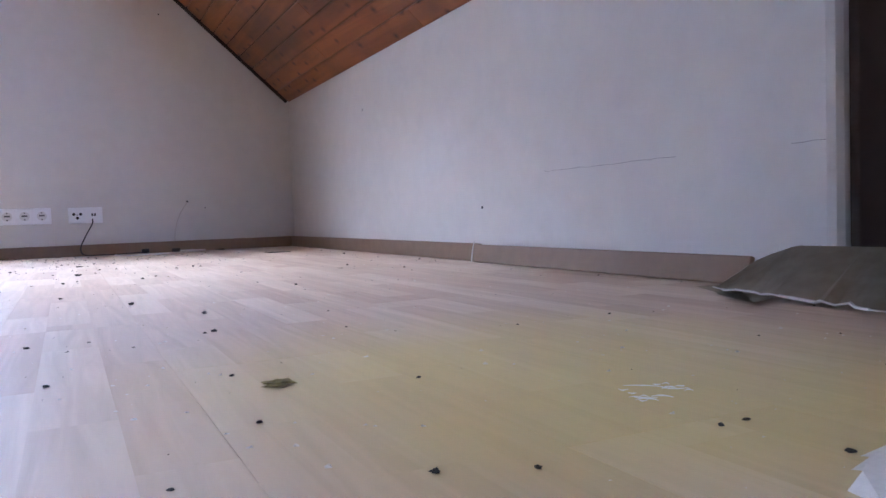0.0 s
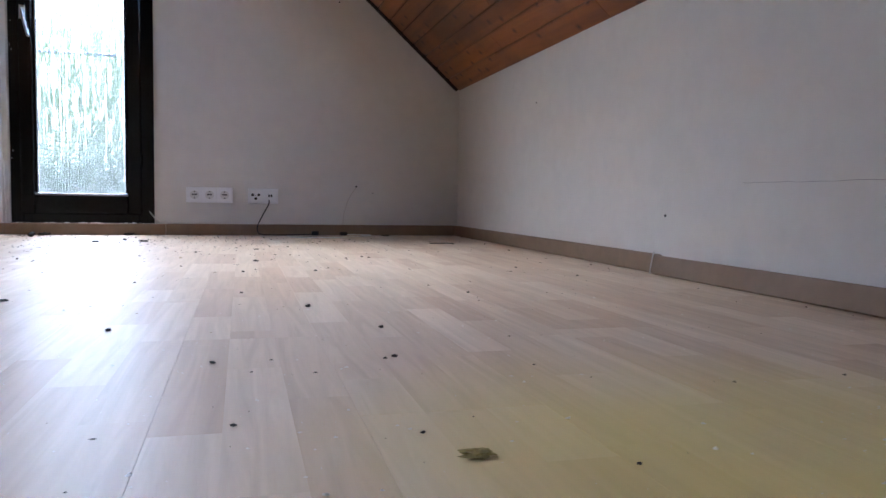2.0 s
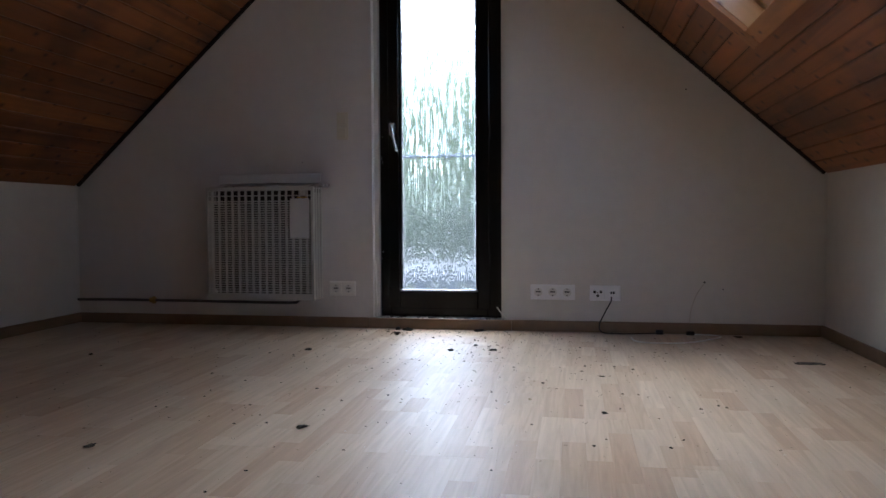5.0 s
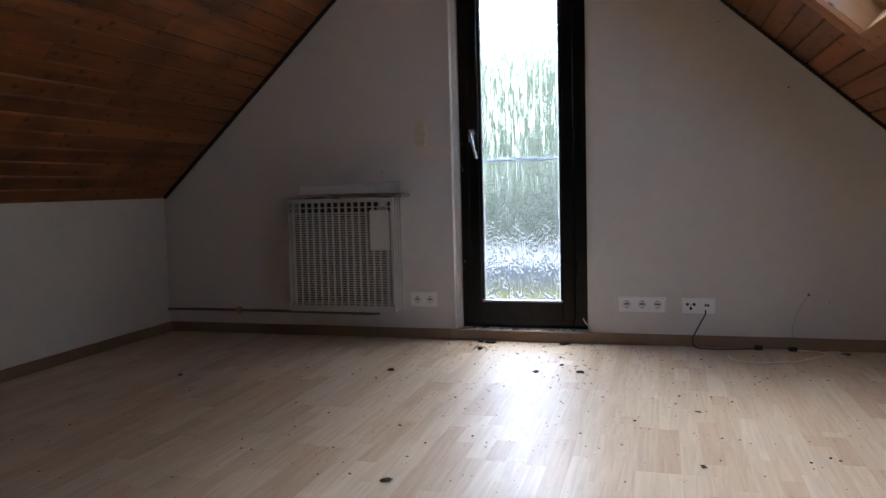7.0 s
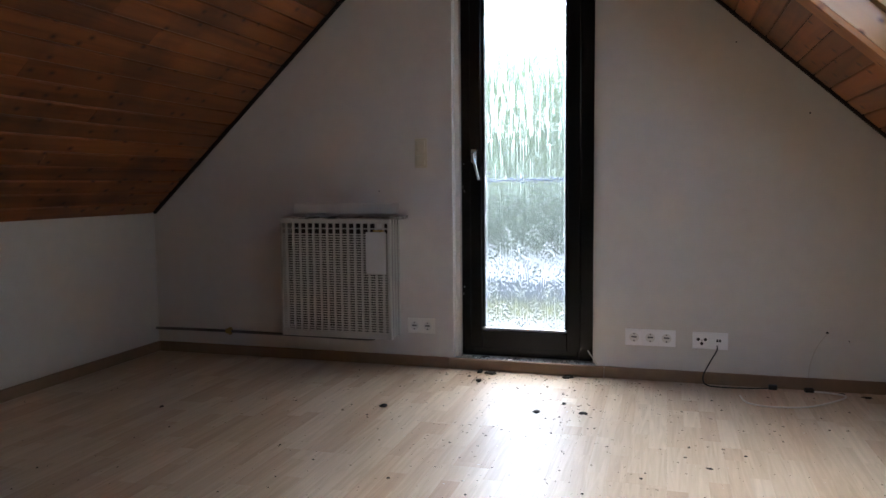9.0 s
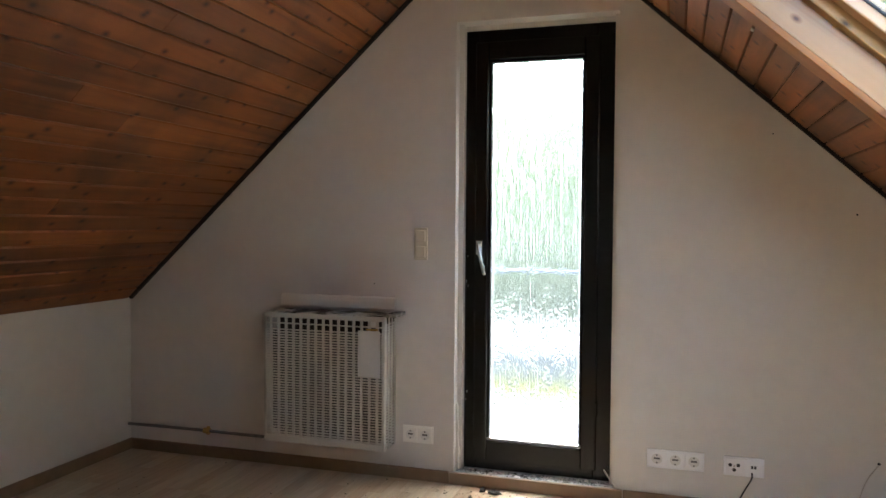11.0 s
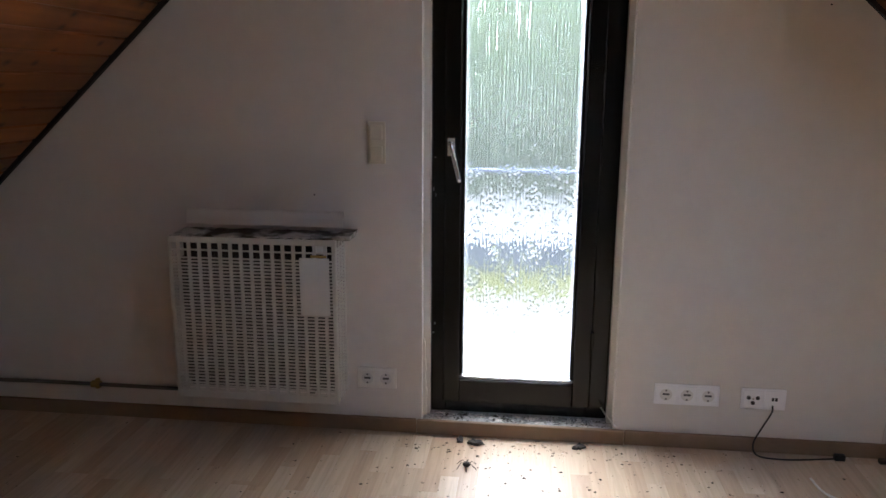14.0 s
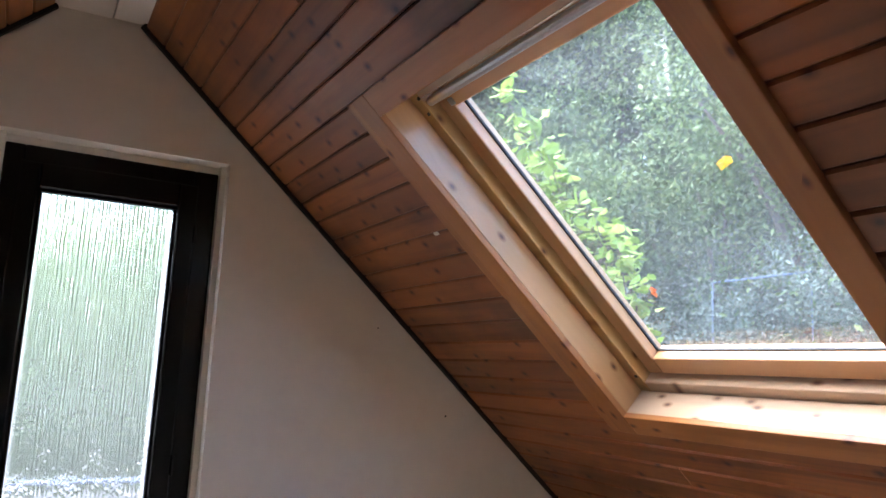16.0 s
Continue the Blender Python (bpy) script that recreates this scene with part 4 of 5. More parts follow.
stuck_leaf(1.43, 1.64, 0.026, YELLOWL, "yellow autumn leaf stuck to the wet roof window", 1.2)
chip = link("paint_chip", box(-0.006, 0.006, -0.013, 0.013, -0.003, 0.001, 0.0015), CHIPW)
chip.matrix_world = SW @ Matrix.Translation((1.545, 0.735, -0.001))
tagged(chip, "small white chip stuck to the ceiling boards", "chip")

# ---- outside ----
def ground_z(x, y):
    a = max(0.0, x - 4.2) * 0.55
    c = max(0.0, y - 6.0) * (0.12 + 0.3 * min(1.0, max(0.0, (x - 2.5) / 4)))
    return -0.25 + 30 * (1 - math.exp(-(a * a + c * c) ** 0.5 / 30)) if max(a, c) > 0 else -0.25


steps_ = [-400, -150, -60, -25, -12] + [-8 + i for i in range(0, 31)] + [26, 32, 45, 70, 120, 220, 400]
bm = bmesh.new()
# the ground is sunk beneath the assumed stair opening
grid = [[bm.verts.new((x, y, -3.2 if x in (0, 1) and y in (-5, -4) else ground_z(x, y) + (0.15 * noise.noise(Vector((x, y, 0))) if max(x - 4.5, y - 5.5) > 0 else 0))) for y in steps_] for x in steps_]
for i in range(len(steps_) - 1):
    for j in range(len(steps_) - 1):
        bm.faces.new((grid[i][j], grid[i + 1][j], grid[i + 1][j + 1], grid[i][j + 1]))
structure("ground", bm, SOIL, "overgrown ground rising to a wooded bank", "ground")
structure("terrace", box(-4, 3.4, 0.3, 2.6, -0.45, -0.2, 0.01), CONCRETE, "pale wet concrete terrace outside the balcony door", "terrace")
rail = thing("railing", (0, 0.42, -0.2), "blue-grey steel railing outside the balcony door", "railing")
part("top_bar", tube([(-0.9, 0.42, 0.985), (0.9, 0.42, 0.985)], 0.008, 10), RAILM, rail, smooth=True)
part("lower_bar", tube([(-0.9, 0.42, -0.08), (0.9, 0.42, -0.08)], 0.01, 8), RAILM, rail, smooth=True)
for x in (-0.88, 0.88):
    part("post", tube([(x, 0.42, -0.2), (x, 0.42, 0.985)], 0.014, 8), RAILM, rail, smooth=True)
wall = thing("garden_wall", (0, 3.7, -0.25), "low dark grey stone garden wall with a flat coping", "garden wall")
part("masonry", box(-7, 5, 3.55, 3.8, -0.3, -0.02, 0.01), WALLST, wall)
part("coping", box(-7, 5, 3.52, 3.84, -0.02, 0.02, 0.012), WALLST, wall, "grey stone coping")
structure("path", box(-9, 4.2, 3.845, 6.2, -0.4, 0.0, 0.01), LANE, "pale paved path behind the garden wall", "path")


def leaf_mesh(name, count, blobs, size, mat, seed, squash=1.0):
    """A crown of separate leaves: each a folded four-point blade, thrown into uneven clumps."""
    r = np.random.RandomState(seed)
    verts, faces = [], []
    k = 0
    for cx, cy, cz, rad_, share in blobs:
        for _ in range(int(count * share)):
            d = r.normal(size=3)
            d /= np.linalg.norm(d)
            q = rad_ * (0.35 + 0.65 * r.rand() ** 0.5) * (0.8 + 0.35 * math.sin(5 * d[0] + seed) * math.cos(4 * d[2]))
            c = np.array((cx, cy, cz)) + d * q * np.array((1, 1, squash))
            a = r.normal(size=3)
            a /= np.linalg.norm(a)
            b_ = np.cross(a, r.normal(size=3))
            b_ /= np.linalg.norm(b_)
            n_ = np.cross(a, b_)
            s = size * (0.6 + 0.8 * r.rand())
            verts += [c - a * s, c + b_ * s * 0.45 + n_ * s * 0.15, c + a * s, c - b_ * s * 0.45 + n_ * s * 0.15]
            faces += [(k, k + 1, k + 2), (k, k + 2, k + 3)]
            k += 4
    me = bpy.data.meshes.new(name)
    me.from_pydata([tuple(v) for v in verts], [], faces)
    me.materials.append(mat)
    me.update()
    return me


def shrub(name, label, height, spread, count, size, mat, seed):
    r = random.Random(seed)
    t = thing(name, (0, 0, 0), label, name, name + "s on the bank")
    bm = bmesh.new()
    blobs = []
    for i in range(9):
        a, lean = 6.28 * i / 9 + r.random(), spread * (0.3 + 0.6 * r.random())
        h = height * (0.45 + 0.5 * r.random())
        tip = Vector((lean * math.cos(a), lean * math.sin(a), h))
        add_tube(bm, curve_pts([(0, 0, -0.3), tuple(tip * 0.45 + Vector((0, 0, 0.12 * height))), tuple(tip)], 4), 0.05 * height / 3, 5, 0.2)
        blobs.append((tip.x, tip.y, tip.z, spread * (0.4 + 0.25 * r.random()), 0.09))
    blobs.append((0, 0, height * 0.4, spread * 0.9, 0.2))
    part("trunk", bm, BARK, t)
    cr = new("crown", leaf_mesh("crown", count, blobs, size, mat, seed))
    cr.parent = t
    return t


kinds = [shrub("shrub", "dense dark green shrub on the bank", 3.2, 1.5, 15000, 0.036, LEAFG, 1),
         shrub("shrub", "tall loose green shrub on the bank", 4.6, 1.7, 16000, 0.04, LEAFG, 2),
         shrub("shrub", "dark shaded shrub on the bank", 3.0, 1.7, 15000, 0.036, LEAFD, 3)]
trees = [shrub("tree", "tall dense green tree on the bank", 10.0, 3.4, 26000, 0.075, LEAFG, 11),
         shrub("tree", "tall dark green tree on the bank", 8.5, 3.2, 24000, 0.07, LEAFD, 12)]
light_kind = shrub("shrub", "light green shrub beyond the garden wall", 3.4, 1.6, 11000, 0.05, LEAFL, 5)
pale_kind = shrub("shrub", "low pale grey-green shrub at the foot of the bank", 1.7, 1.1, 12000, 0.027, LEAFP, 4)
spots = []
rnd = random.Random(21)
for ring_r in (9.0, 11.5, 14.5, 18.5):
    for k in range(7):
        a = radians(22 + 52 * k / 6 + 4 * (rnd.random() - 0.5))
        r = ring_r + rnd.uniform(-0.8, 0.8)
        spots.append((-0.3 + r * math.sin(a), -2.7 + r * math.cos(a)))
for y, xs_ in ((9.0, (-4.2, -1.9, 0.8, 3.0)), (12.5, (-5.5, -3.0, -0.5, 2.2)), (16.5, (-6.0, -2.5, 0.6, 3.6))):
    for x in xs_:
        spots.append((x + rnd.uniform(-0.5, 0.5), y + rnd.uniform(-0.6, 0.6)))
for i, (x, y) in enumerate(spots):
    src = trees[i % 2] if i >= 36 else light_kind if i >= 28 else trees[i % 2] if i >= 14 else kinds[i % 3]
    big = 0.62 if i >= 36 else 0.95 if i >= 28 else (1.0, 1.25, 1.0, 1.3)[i // 7]
    m = Matrix.Translation((x, y, ground_z(x, y) - 0.05)) @ Matrix.Rotation(rnd.random() * 6.28, 4, "Z") @ Matrix.Scale(big, 4)
    if i in (0, 1, 2, 14, 15, 28):
        src.matrix_basis = m
    else:
        copy_thing(src, m)
# trees out of view, added to block low sky light to the first roof window
for k in range(12):
    a, r = radians(78 + 1.8 * k), (9.5, 12.5)[k % 2]
    x, y = -0.3 + r * math.sin(a), -2.7 + r * math.cos(a)
    copy_thing(trees[k % 2], Matrix.Translation((x, y, ground_z(x, y) - 0.05)) @ Matrix.Rotation(k * 1.7, 4, "Z") @ Matrix.Scale(0.72, 4))
pale_kind.matrix_basis = Matrix.Translation((5.4, 3.4, ground_z(5.4, 3.4)))
for x, y, turn in ((6.3, 2.6, 1.0), (6.9, 1.6, 2.2), (7.4, 0.7, 3.3), (5.0, 4.6, 4.1), (7.7, 2.9, 5.0), (6.4, 4.4, 0.5)):
    copy_thing(pale_kind, Matrix.Translation((x, y, ground_z(x, y) - 0.05)) @ Matrix.Rotation(turn, 4, "Z"))
hedge = thing("hedge", (0, 6.8, -0.2), "dark clipped hedge beyond the paved path", "hedge")
bm = bmesh.new()
for i in range(14):
    x = -6.5 + i * 0.8
    add_tube(bm, [(x, 6.8, -0.3), (x + 0.05, 6.8, 0.5)], 0.03, 5, 0.4)
part("stem", bm, BARK, hedge)
cr = new("crown", leaf_mesh("crown", 9000, [(-6.5 + i * 0.8, 6.8, 0.34, 0.62, 0.072) for i in range(14)], 0.05, LEAFD, 7))
cr.parent = hedge
cr.matrix_parent_inverse = hedge.matrix_basis.inverted()


def blades(x0, x1, y0, y1, count, seed):
    r = np.random.RandomState(seed)
    verts, faces = [], []
    for i in range(count):
        x, y, h, a = x0 + (x1 - x0) * r.rand(), y0 + (y1 - y0) * r.rand(), 0.05 + 0.07 * r.rand(), 6.28 * r.rand()
        dx, dy = 0.006 * math.cos(a), 0.006 * math.sin(a)
        verts += [(x - dx, y - dy, -0.26), (x + dx, y + dy, -0.26), (x + 4 * dy, y - 4 * dx, -0.26 + h)]
        faces.append((3 * i, 3 * i + 1, 3 * i + 2))
    me = bpy.data.meshes.new("grass")
    me.from_pydata(verts, [], faces)
    me.materials.append(GRASS)
    return me


tagged(new("grass", blades(-4, 4, 2.62, 3.5, 9000, 5)), "yellow-green grass strip beyond the terrace", "grass", "", "stuff")
HAZEL = ((2.25, 1.2, 3.2), (2.4, 1.15, 3.05), (2.5, 1.1, 2.85), (2.85, 1.05, 2.5), (2.95, 0.95, 2.35), (3.05, 0.95, 2.3))
# hazel twig with pale leaves beside the roof window
hazel = thing("hazel_bush", (3.3, 1.0, -0.25), "hazel bush with large pale yellow-green leaves near the roof", "shrub")
rnd = random.Random(9)
bm, lv, lf = bmesh.new(), [], []
for tip in HAZEL:
    t = Vector(tip)
    base = Vector((3.3, 1.0, -0.3))
    mid = base.lerp(t, 0.5) + Vector((0.25, 0.2, 0.25))
    pts = curve_pts([tuple(base), tuple(mid), tuple(t)], 8)
    add_tube(bm, pts, 0.014, 5, 0.25)
    for p in pts[-8:]:
        for _ in range(14):
            c = p + Vector((rnd.gauss(0, 0.07), rnd.gauss(0, 0.07), rnd.gauss(0, 0.06)))
            a = Vector((rnd.gauss(0, 1), rnd.gauss(0, 1), rnd.gauss(-0.3, 0.5))).normalized()
            w = a.cross(Vector((rnd.gauss(0, 0.5), rnd.gauss(0, 0.5), 1))).normalized()
            up = a.cross(w)
            s = 0.047 * rnd.uniform(0.6, 1.35)
            k = len(lv)
            for f, g, h in ((-1, 0, 0), (-0.45, 0.62, 0.12), (0.3, 0.62, 0.14), (1.1, 0, -0.1), (0.3, -0.62, 0.14), (-0.45, -0.62, 0.12)):
                lv.append(tuple(c + a * f * s + w * g * s + up * h * s))
            lf += [(k, k + 1, k + 2, k + 3), (k, k + 3, k + 4, k + 5)]
part("trunk", bm, BARK, hazel)
me = bpy.data.meshes.new("leaves")
me.from_pydata(lv, [], lf)
me.materials.append(LEAFY)
cr = new("leaves", me)
cr.parent = hazel
cr.matrix_parent_inverse = hazel.matrix_basis.inverted()
trellis = thing("garden_frame", (5.7, 2.4, 0.4), "thin pale metal garden frame at the foot of the bank", "frame")
part("top_bar", tube([(5.62, 2.57, 2.45), (6.15, 1.86, 2.55)], 0.008, 6), RAILM, trellis)
for x, y in ((5.62, 2.57), (6.15, 1.86)):
    part("post", tube([(x, y, ground_z(x, y) - 0.2), (x, y, 2.45)], 0.008, 6), RAILM, trellis)

# ---- assumed, unseen loft stair under the opening ----
stair = thing("loft_stair", (0.52, -4.6, -2.6), "assumed steep plain wooden loft stair, unseen under the floor opening", "stair")
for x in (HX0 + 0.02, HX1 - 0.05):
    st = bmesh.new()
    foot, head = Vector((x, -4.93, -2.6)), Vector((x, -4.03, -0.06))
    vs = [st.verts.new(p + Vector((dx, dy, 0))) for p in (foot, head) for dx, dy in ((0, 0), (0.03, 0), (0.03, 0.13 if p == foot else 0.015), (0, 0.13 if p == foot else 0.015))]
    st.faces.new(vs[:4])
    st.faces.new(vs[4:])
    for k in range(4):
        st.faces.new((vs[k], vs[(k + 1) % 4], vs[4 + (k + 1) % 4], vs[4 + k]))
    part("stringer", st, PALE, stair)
# treads set low enough to stay well under the eye's path
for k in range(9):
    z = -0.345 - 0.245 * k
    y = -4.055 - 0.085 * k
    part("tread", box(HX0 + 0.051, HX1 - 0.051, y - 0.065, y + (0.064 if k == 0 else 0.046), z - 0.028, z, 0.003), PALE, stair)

# ---- clutter on the floor ----
def crumb(name, x, y, size, mat, label, category, seed, flat=0.35, stretch=1.6):
    r = random.Random(seed)
    b3 = bmesh.new()
    bmesh.ops.create_icosphere(b3, subdivisions=3, radius=1)
    for v in b3.verts:
        q = Vector((seed * 3.1, 0, 0))
        k = 0.85 + 0.6 * noise.noise(v.co * 1.7 + q) + 0.45 * noise.noise(v.co * 4.5 + q)
        v.co = Vector((v.co.x * size * stretch * k, v.co.y * size * k, max(0, v.co.z * flat * size * k + flat * size * 0.6)))
    ob = link(name, b3, mat)
    ob.location = (x, y, 0.0005)
    ob.rotation_euler = (0, 0, r.random() * 6.28)
    return tagged(ob, label, category)


for i, (x, y, s) in enumerate(((-0.571, -0.742, 0.014), (0.285, -0.637, 0.014), (0.09, -0.66, 0.015), (0.188, -0.515, 0.011), (-0.137, -1.991, 0.012), (0.194, -3.176, 0.014), (0.746, -1.701, 0.009), (-0.64, -2.26, 0.011), (0.757, -1.148, 0.007), (0.3, -3.3, 0.007), (-0.212, -2.848, 0.006), (0.169, -2.66, 0.008), (0.255, -2.577, 0.008), (1.37, -0.06, 0.012), (1.47, -0.09, 0.013))):
    crumb("dirt_clump", x, y, s, DIRT, "dark dried clump of dirt on the laminate", "dirt", i + 1)
for i, (x, y, s) in enumerate(((0.827, -2.725, 0.004), (0.665, -3.22, 0.004), (0.501, -2.954, 0.005), (0.693, -3.496, 0.0035), (0.764, -3.86, 0.0025), (0.842, -3.743, 0.003), (1.01, -3.668, 0.003), (0.908, -3.914, 0.004), (0.964, -3.94, 0.003), (1.121, -3.934, 0.003), (1.146, -3.934, 0.003), (1.142, -4.017, 0.0035), (0.858, -3.552, 0.003), (1.615, -2.25, 0.005), (0.704, -2.051, 0.006), (0.538, -1.296, 0.006), (0.904, -2.037, 0.006), (0.018, -1.568, 0.006), (-0.165, -2.531, 0.005), (-0.197, -2.756, 0.005), (1.775, -1.242, 0.007), (0.823, -2.747, 0.006), (0.7, -2.515, 0.005), (0.454, -2.286, 0.004), (-1.508, -1.003, 0.012), (1.111, -1.553, 0.006), (1.527, -1.992, 0.005), (1.195, -2.576, 0.005), (0.274, -2.732, 0.005), (-0.135, -2.382, 0.005), (0.92, -2.998, 0.006), (0.897, -3.225, 0.005))):
    crumb("dead_fly", x, y, s * 0.7, DIRT, "tiny dark dead fly on the laminate", "insect", i + 60, 0.6, 1.3)
crumb("mud_lump", 0.888, -3.62, 0.0105, OLIVE, "flattened olive-brown dried lump on the laminate", "dirt", 40, 0.3, 1.7)
crumb("dirt_smudge", 1.612, -0.758, 0.03, SOOT, "soft dark smudge of dirt near the knee wall", "dirt", 77, 0.03, 1.6).rotation_euler = (0, 0, 0.1)
nest = thing("dead_insect", (-0.26, -0.256, 0), "dead spider with thin bent legs beside the door", "insect")
bm = bmesh.new()
bmesh.ops.create_icosphere(bm, subdivisions=2, radius=0.011, matrix=Matrix.Translation((-0.26, -0.256, 0.011)) @ Matrix.Diagonal((1.3, 1, 0.9, 1)))
part("body", bm, DIRT, nest, smooth=True)
for k in range(6):
    a = k * 1.05 + 0.3
    part("leg", tube([(-0.26, -0.256, 0.011), (-0.26 + 0.02 * math.cos(a), -0.256 + 0.02 * math.sin(a), 0.02), (-0.26 + 0.04 * math.cos(a + 0.3), -0.256 + 0.04 * math.sin(a + 0.3), 0.002)], 0.0012, 4), DIRT, nest)
crumb("dirt_clump", -0.3, -0.06, 0.014, DIRT, "dark clump of dead insects by the baseboard", "dirt", 51, 0.8)
crumb("dirt_clump", -0.24, -0.075, 0.02, DIRT, "dark clump of dead insects by the baseboard", "dirt", 52, 0.5)
crumb("dirt_clump", 0.15, -0.06, 0.018, DIRT, "dark clump of dead insects by the baseboard", "dirt", 53, 0.5)


def grit(name, mat, label, count, seed, lo, hi, area, near_door=0.0, base=0.0):
    """Scattered bits: small uneven tetrahedra and slivers lying on the boards."""
    r = random.Random(seed)
    verts, faces = [], []
    for i in range(count):
        if r.random() < near_door:
            x, y = r.gauss(0.1, 0.6), -abs(r.gauss(0.05, 0.7))
        else:
            x, y = r.uniform(area[0], area[1]), r.uniform(area[2], area[3])
        if not (XL < x < XR and (y < -0.02 or base)) or (HX0 - 0.02 < x < HX1 + 0.02 and HY0 - 0.02 < y < HY1 + 0.02):
            continue
        s = (lo + (hi - lo) * r.random() ** 3) * (0.55 if y < -2.2 else 1.0)
        a = r.random() * 6.28
        e = s * r.uniform(0.4, 1.0)
        k = len(verts)
        for q in range(7):
            w = a + q * 0.8976 + r.uniform(-0.3, 0.3)
            g = r.uniform(0.55, 1.1)
            verts.append((x + s * g * math.cos(w), y + s * g * math.sin(w) * e / s, base + 0.0004))
        for q in range(3):
            verts.append((x + s * r.uniform(-0.5, 0.5), y + e * r.uniform(-0.4, 0.4), base + 0.0006 + min(0.0045, e * r.uniform(0.3, 0.7))))
        faces += [(k + q, k + (q + 1) % 7, k + 7 + q % 3) for q in range(7)] + [(k + 7, k + 8, k + 9)]
    me = bpy.data.meshes.new(name)
    me.from_pydata(verts, [], faces)
    me.materials.append(mat)
    return tagged(new(name, me), label, "debris", "", "stuff")


grit("grit", DIRT, "dark crumbs and dead flies scattered on the laminate", 1500, 31, 0.0015, 0.008, (XL, XR, -4.9, 0), 0.42)
grit("fly_specks", DIRT, "small dark dead flies scattered over the laminate", 260, 39, 0.002, 0.0065, (-1.3, XR, -2.7, -0.35))
grit("soot_stain", DIRT, "dark smudged patch of dirt near the knee wall", 240, 41, 0.001, 0.008, (1.555, 1.67, -0.79, -0.73))
grit("door_grit", DIRT, "flakes of dirt and dead flies below the balcony door", 130, 35, 0.002, 0.009, (-0.5, 0.55, -0.16, -0.02))
grit("plaster_crumbs", CHIPW, "pale plaster crumbs scattered on the laminate", 330, 32, 0.001, 0.005, (-1.2, XR, -4.6, 0), 0.3)
grit("plaster_dust", CHIPW, "tiny pale specks of plaster on the laminate", 650, 44, 0.0012, 0.007, (0.0, XR, -4.4, -2.6))
grit("husk_litter", CARD, "brownish husks and straw bits scattered on the laminate", 170, 46, 0.002, 0.0075, (-1.3, 1.2, -3.4, -0.2), 0.3)
grit("sill_flakes", CHIPW, "curled flakes of pale paint on the door sill", 34, 48, 0.008, 0.022, (NX0 + 0.03, NX1 - 0.03, 0.015, 0.07), 0.0, 0.0562)
grit("sill_dirt", DIRT, "dark crusts of dirt on the door sill", 40, 49, 0.006, 0.02, (NX0 + 0.03, NX1 - 0.03, 0.012, 0.072), 0.0, 0.0564)
grit("sill_debris", DIRT, "dark flakes of dirt on the door sill", 420, 36, 0.0012, 0.006, (NX0 + 0.02, NX1 - 0.02, 0.004, 0.078), 0.0, 0.0562)
grit("sill_crumbs", CHIPW, "pale plaster flakes on the door sill", 60, 37, 0.0015, 0.006, (NX0 + 0.02, NX1 - 0.02, 0.004, 0.078), 0.0, 0.0562)
# white scuffs, torn board and scraps near the recess
bm = bmesh.new()
sc = random.Random(8)
for i in range(16):
    x, y = 1.105 + 0.075 * sc.random(), -3.8 - 0.05 * sc.random()
    d, w, bow = 0.006 + 0.03 * sc.random() ** 2, 0.0006 + 0.0016 * sc.random(), sc.uniform(-0.006, 0.006)
    mid = []
    for k in range(7):
        f = k / 6
        c = Vector((x + d * 0.8 * f + bow * f * (1 - f) * 3, y - d * 0.75 * f + bow * f * (1 - f) * 3 + 0.0008 * sc.random(), 0.0012))
        h = w * (0.25 + math.sin(3.14159 * f)) * sc.uniform(0.5, 1.2)
        mid.append((bm.verts.new(c + Vector((-h * 0.6, -h * 0.7, 0))), bm.verts.new(c + Vector((h * 0.6, h * 0.7, 0.0004)))))
    for (a, b), (c, d2) in zip(mid, mid[1:]):
        bm.faces.new((a, b, d2, c))
tagged(link("paint_scuff", bm, SOCKET), "white scuffs of paint on the laminate", "scuff")
bm = bmesh.new()
n_e = 18
low, high = [], []
tr = random.Random(12)
for i in range(n_e + 1):
    f = i / n_e
    low.append(bm.verts.new((1.74 - 0.07 * f + 0.015 * tr.random(), -3.33 - 0.38 * f, 0.004 + 0.006 * tr.random())))
    high.append(bm.verts.new((XR - 0.022 if f < 0.15 else XR - 0.02 + 0.03 * f, -3.31 - 0.3 * f, 0.05 + 0.028 * min(1, f * 4))))
for i in range(n_e):
    bm.faces.new((low[i], low[i + 1], high[i + 1], high[i]))
edge = [v.co.copy() for v in low]
bmesh.ops.solidify(bm, geom=list(bm.faces), thickness=0.006)
strip = thing("hardboard_strip", (1.8, -3.5, 0), "brown hardboard strip with torn pale edge on the knee wall", "board")
part("panel", bm, KHAKI, strip)
bm = bmesh.new()
for i in range(n_e):
    a, c = edge[i], edge[i + 1]
    add_tube(bm, [(a.x - 0.004, a.y, a.z + 0.002), (c.x - 0.004, c.y, c.z + 0.002)], 0.0012 + 0.0018 * tr.random(), 5)
part("torn_edge", bm, CHIPW, strip, "pale frayed edge")


def scrap(name, pts, z, mat, label):
    b3 = bmesh.new()
    vs = [b3.verts.new((x, y, z + 0.006 * (i % 2))) for i, (x, y) in enumerate(pts)]
    b3.faces.new(vs)
    bmesh.ops.solidify(b3, geom=list(b3.faces), thickness=0.003)
    return tagged(link(name, b3, mat), label, "scrap")


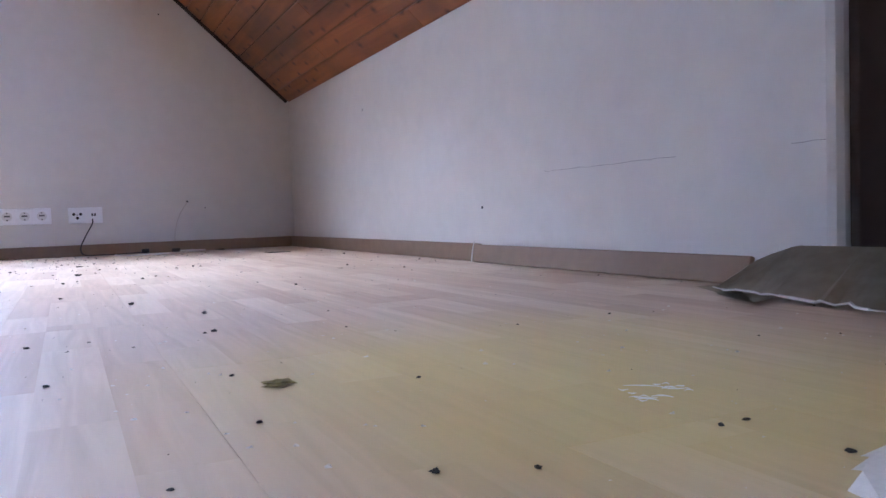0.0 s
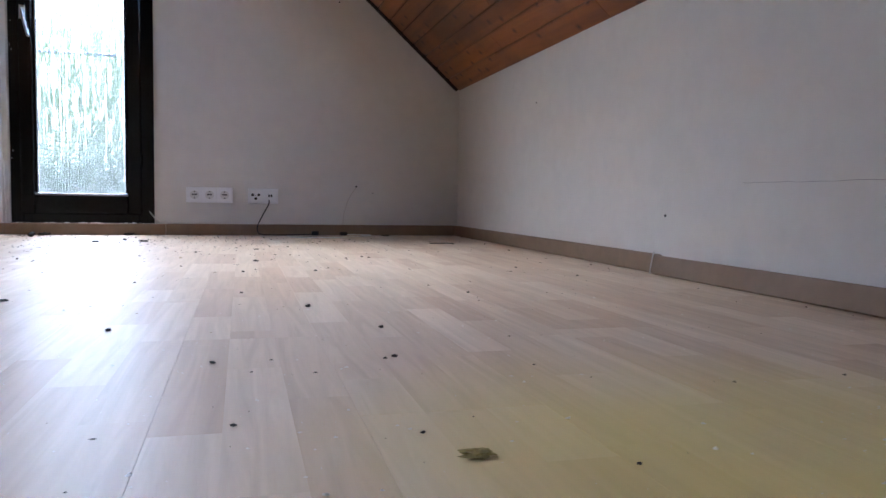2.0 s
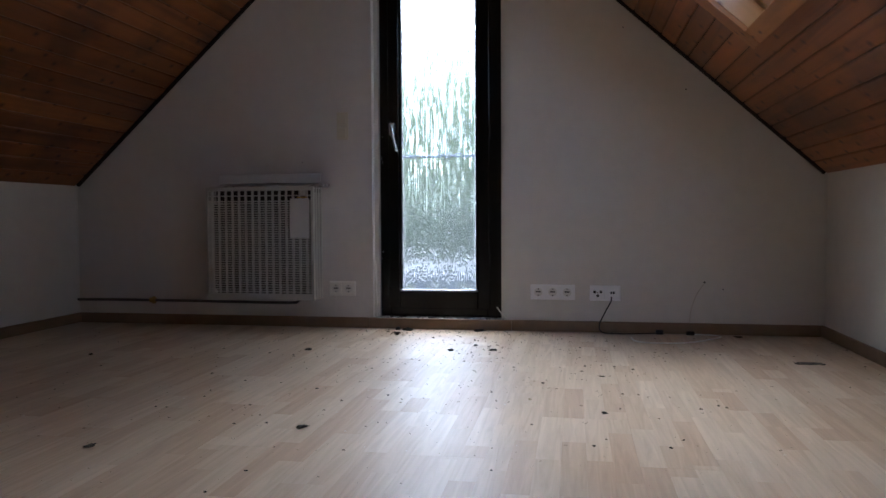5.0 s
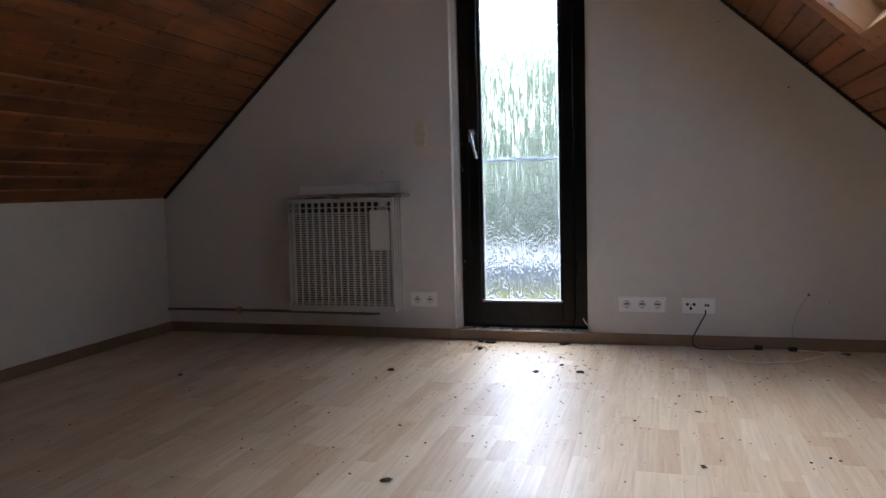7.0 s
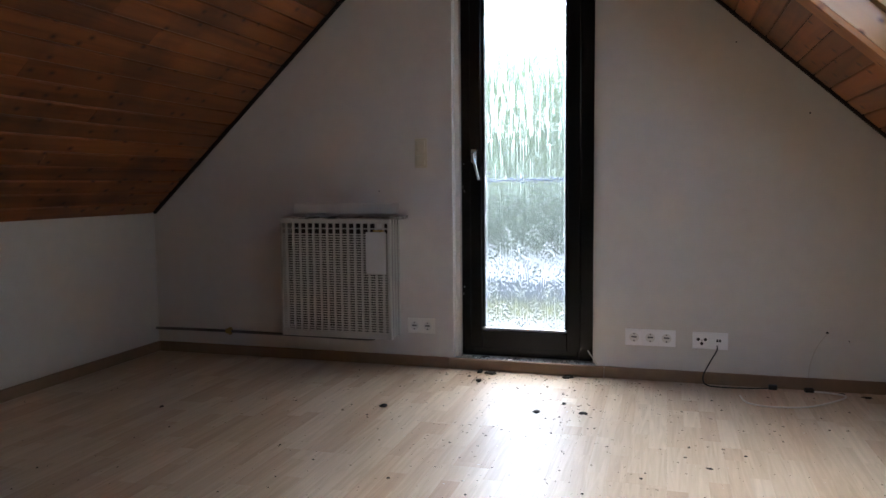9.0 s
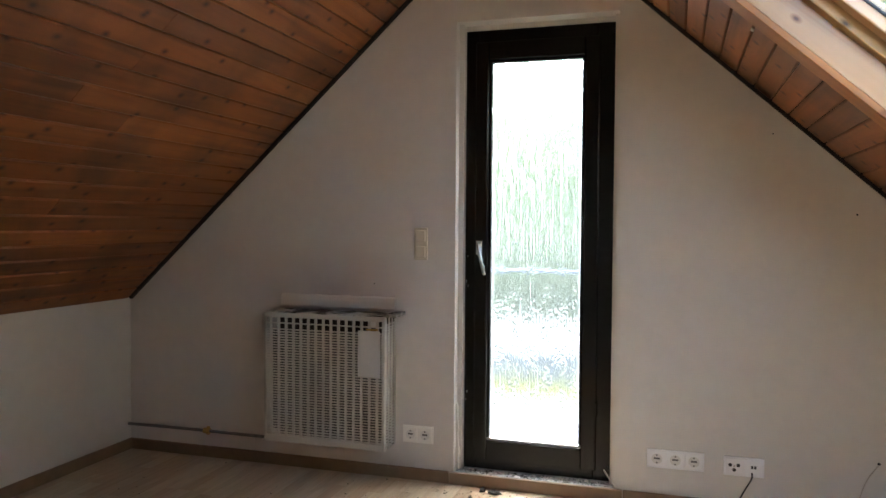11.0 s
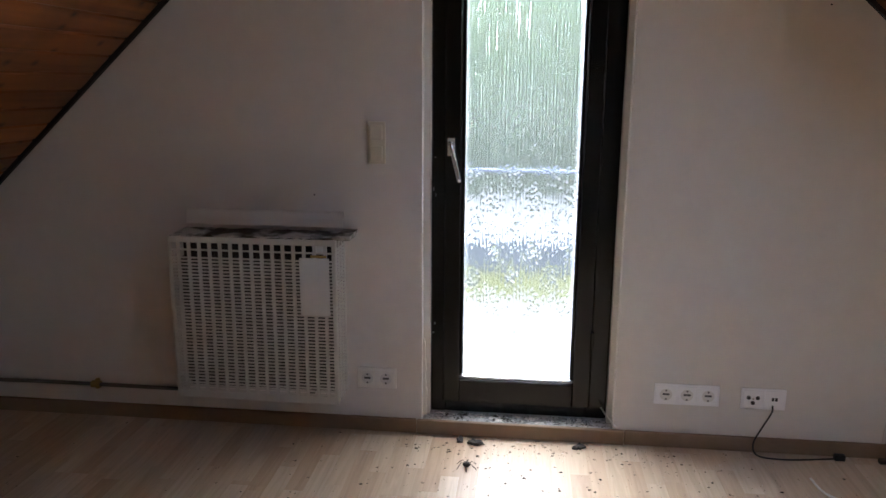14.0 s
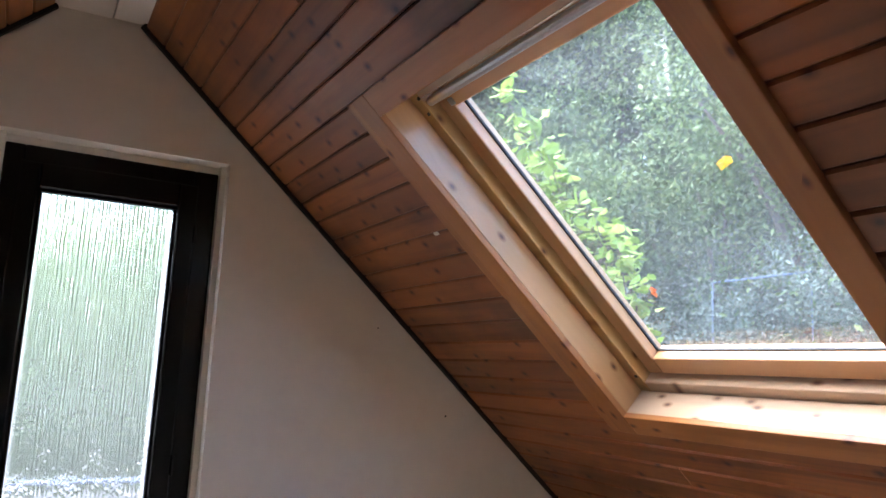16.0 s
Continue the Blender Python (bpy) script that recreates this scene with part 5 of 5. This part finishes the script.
scrap("paper_scrap", ((1.77, -3.27), (1.73, -3.3), (1.72, -3.36), (1.66, -3.42), (1.65, -3.5), (1.70, -3.5), (1.74, -3.4), (1.79, -3.33)), 0.004, KHAKI, "torn brownish paper scrap on the floor by the recess")
scrap("paper_scrap", ((1.125, -4.035), (1.112, -4.05), (1.1, -4.047), (1.088, -4.062), (1.07, -4.066), (1.05, -4.1), (1.1, -4.3), (1.4, -4.3), (1.35, -4.0)), 0.006, CHIPW, "torn pale laminated scrap on the floor")

# ---- laminate boards ----
floor = tagged(new("floor"), "worn beech-effect laminate floor littered with dirt", "floor", "", "structure")
cache = {}


def laminate_board(w, length):
    key = (round(w, 3), round(length, 3))
    if key not in cache:
        b3 = bmesh.new()
        c = 0.00025
        low = [b3.verts.new(p) for p in ((0.0001, 0.0001, -0.008), (w - 0.0001, 0.0001, -0.008), (w - 0.0001, length - 0.0001, -0.008), (0.0001, length - 0.0001, -0.008))]
        mid = [b3.verts.new((v.co.x, v.co.y, -c)) for v in low]
        top = [b3.verts.new((x, y, 0)) for x, y in ((c, c), (w - c, c), (w - c, length - c), (c, length - c))]
        for a, d in ((low, mid), (mid, top)):
            for i in range(4):
                b3.faces.new((a[i], a[(i + 1) % 4], d[(i + 1) % 4], d[i]))
        b3.faces.new(top)
        me = bpy.data.meshes.new("board")
        b3.to_mesh(me)
        b3.free()
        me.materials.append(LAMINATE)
        cache[key] = me
    return cache[key]


W, L = 0.1926, 1.285
col, x = 0, XL
while x < XR + 0.9:
    y_end = 0.0 if x < XR - 0.05 else CORNER
    y = BACK - (col * 0.43) % L
    while y < y_end - 0.01:
        spans = [(max(y, BACK), min(y + L, y_end))]
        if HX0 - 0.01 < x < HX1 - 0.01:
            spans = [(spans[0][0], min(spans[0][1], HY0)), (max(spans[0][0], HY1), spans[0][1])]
        for y0, y1 in spans:
            if y1 - y0 > 0.02:
                ob = new("board", laminate_board(W, y1 - y0))
                ob.location = (x, y0, 0)
                ob.parent = floor
        y += L
    x += W
    col += 1
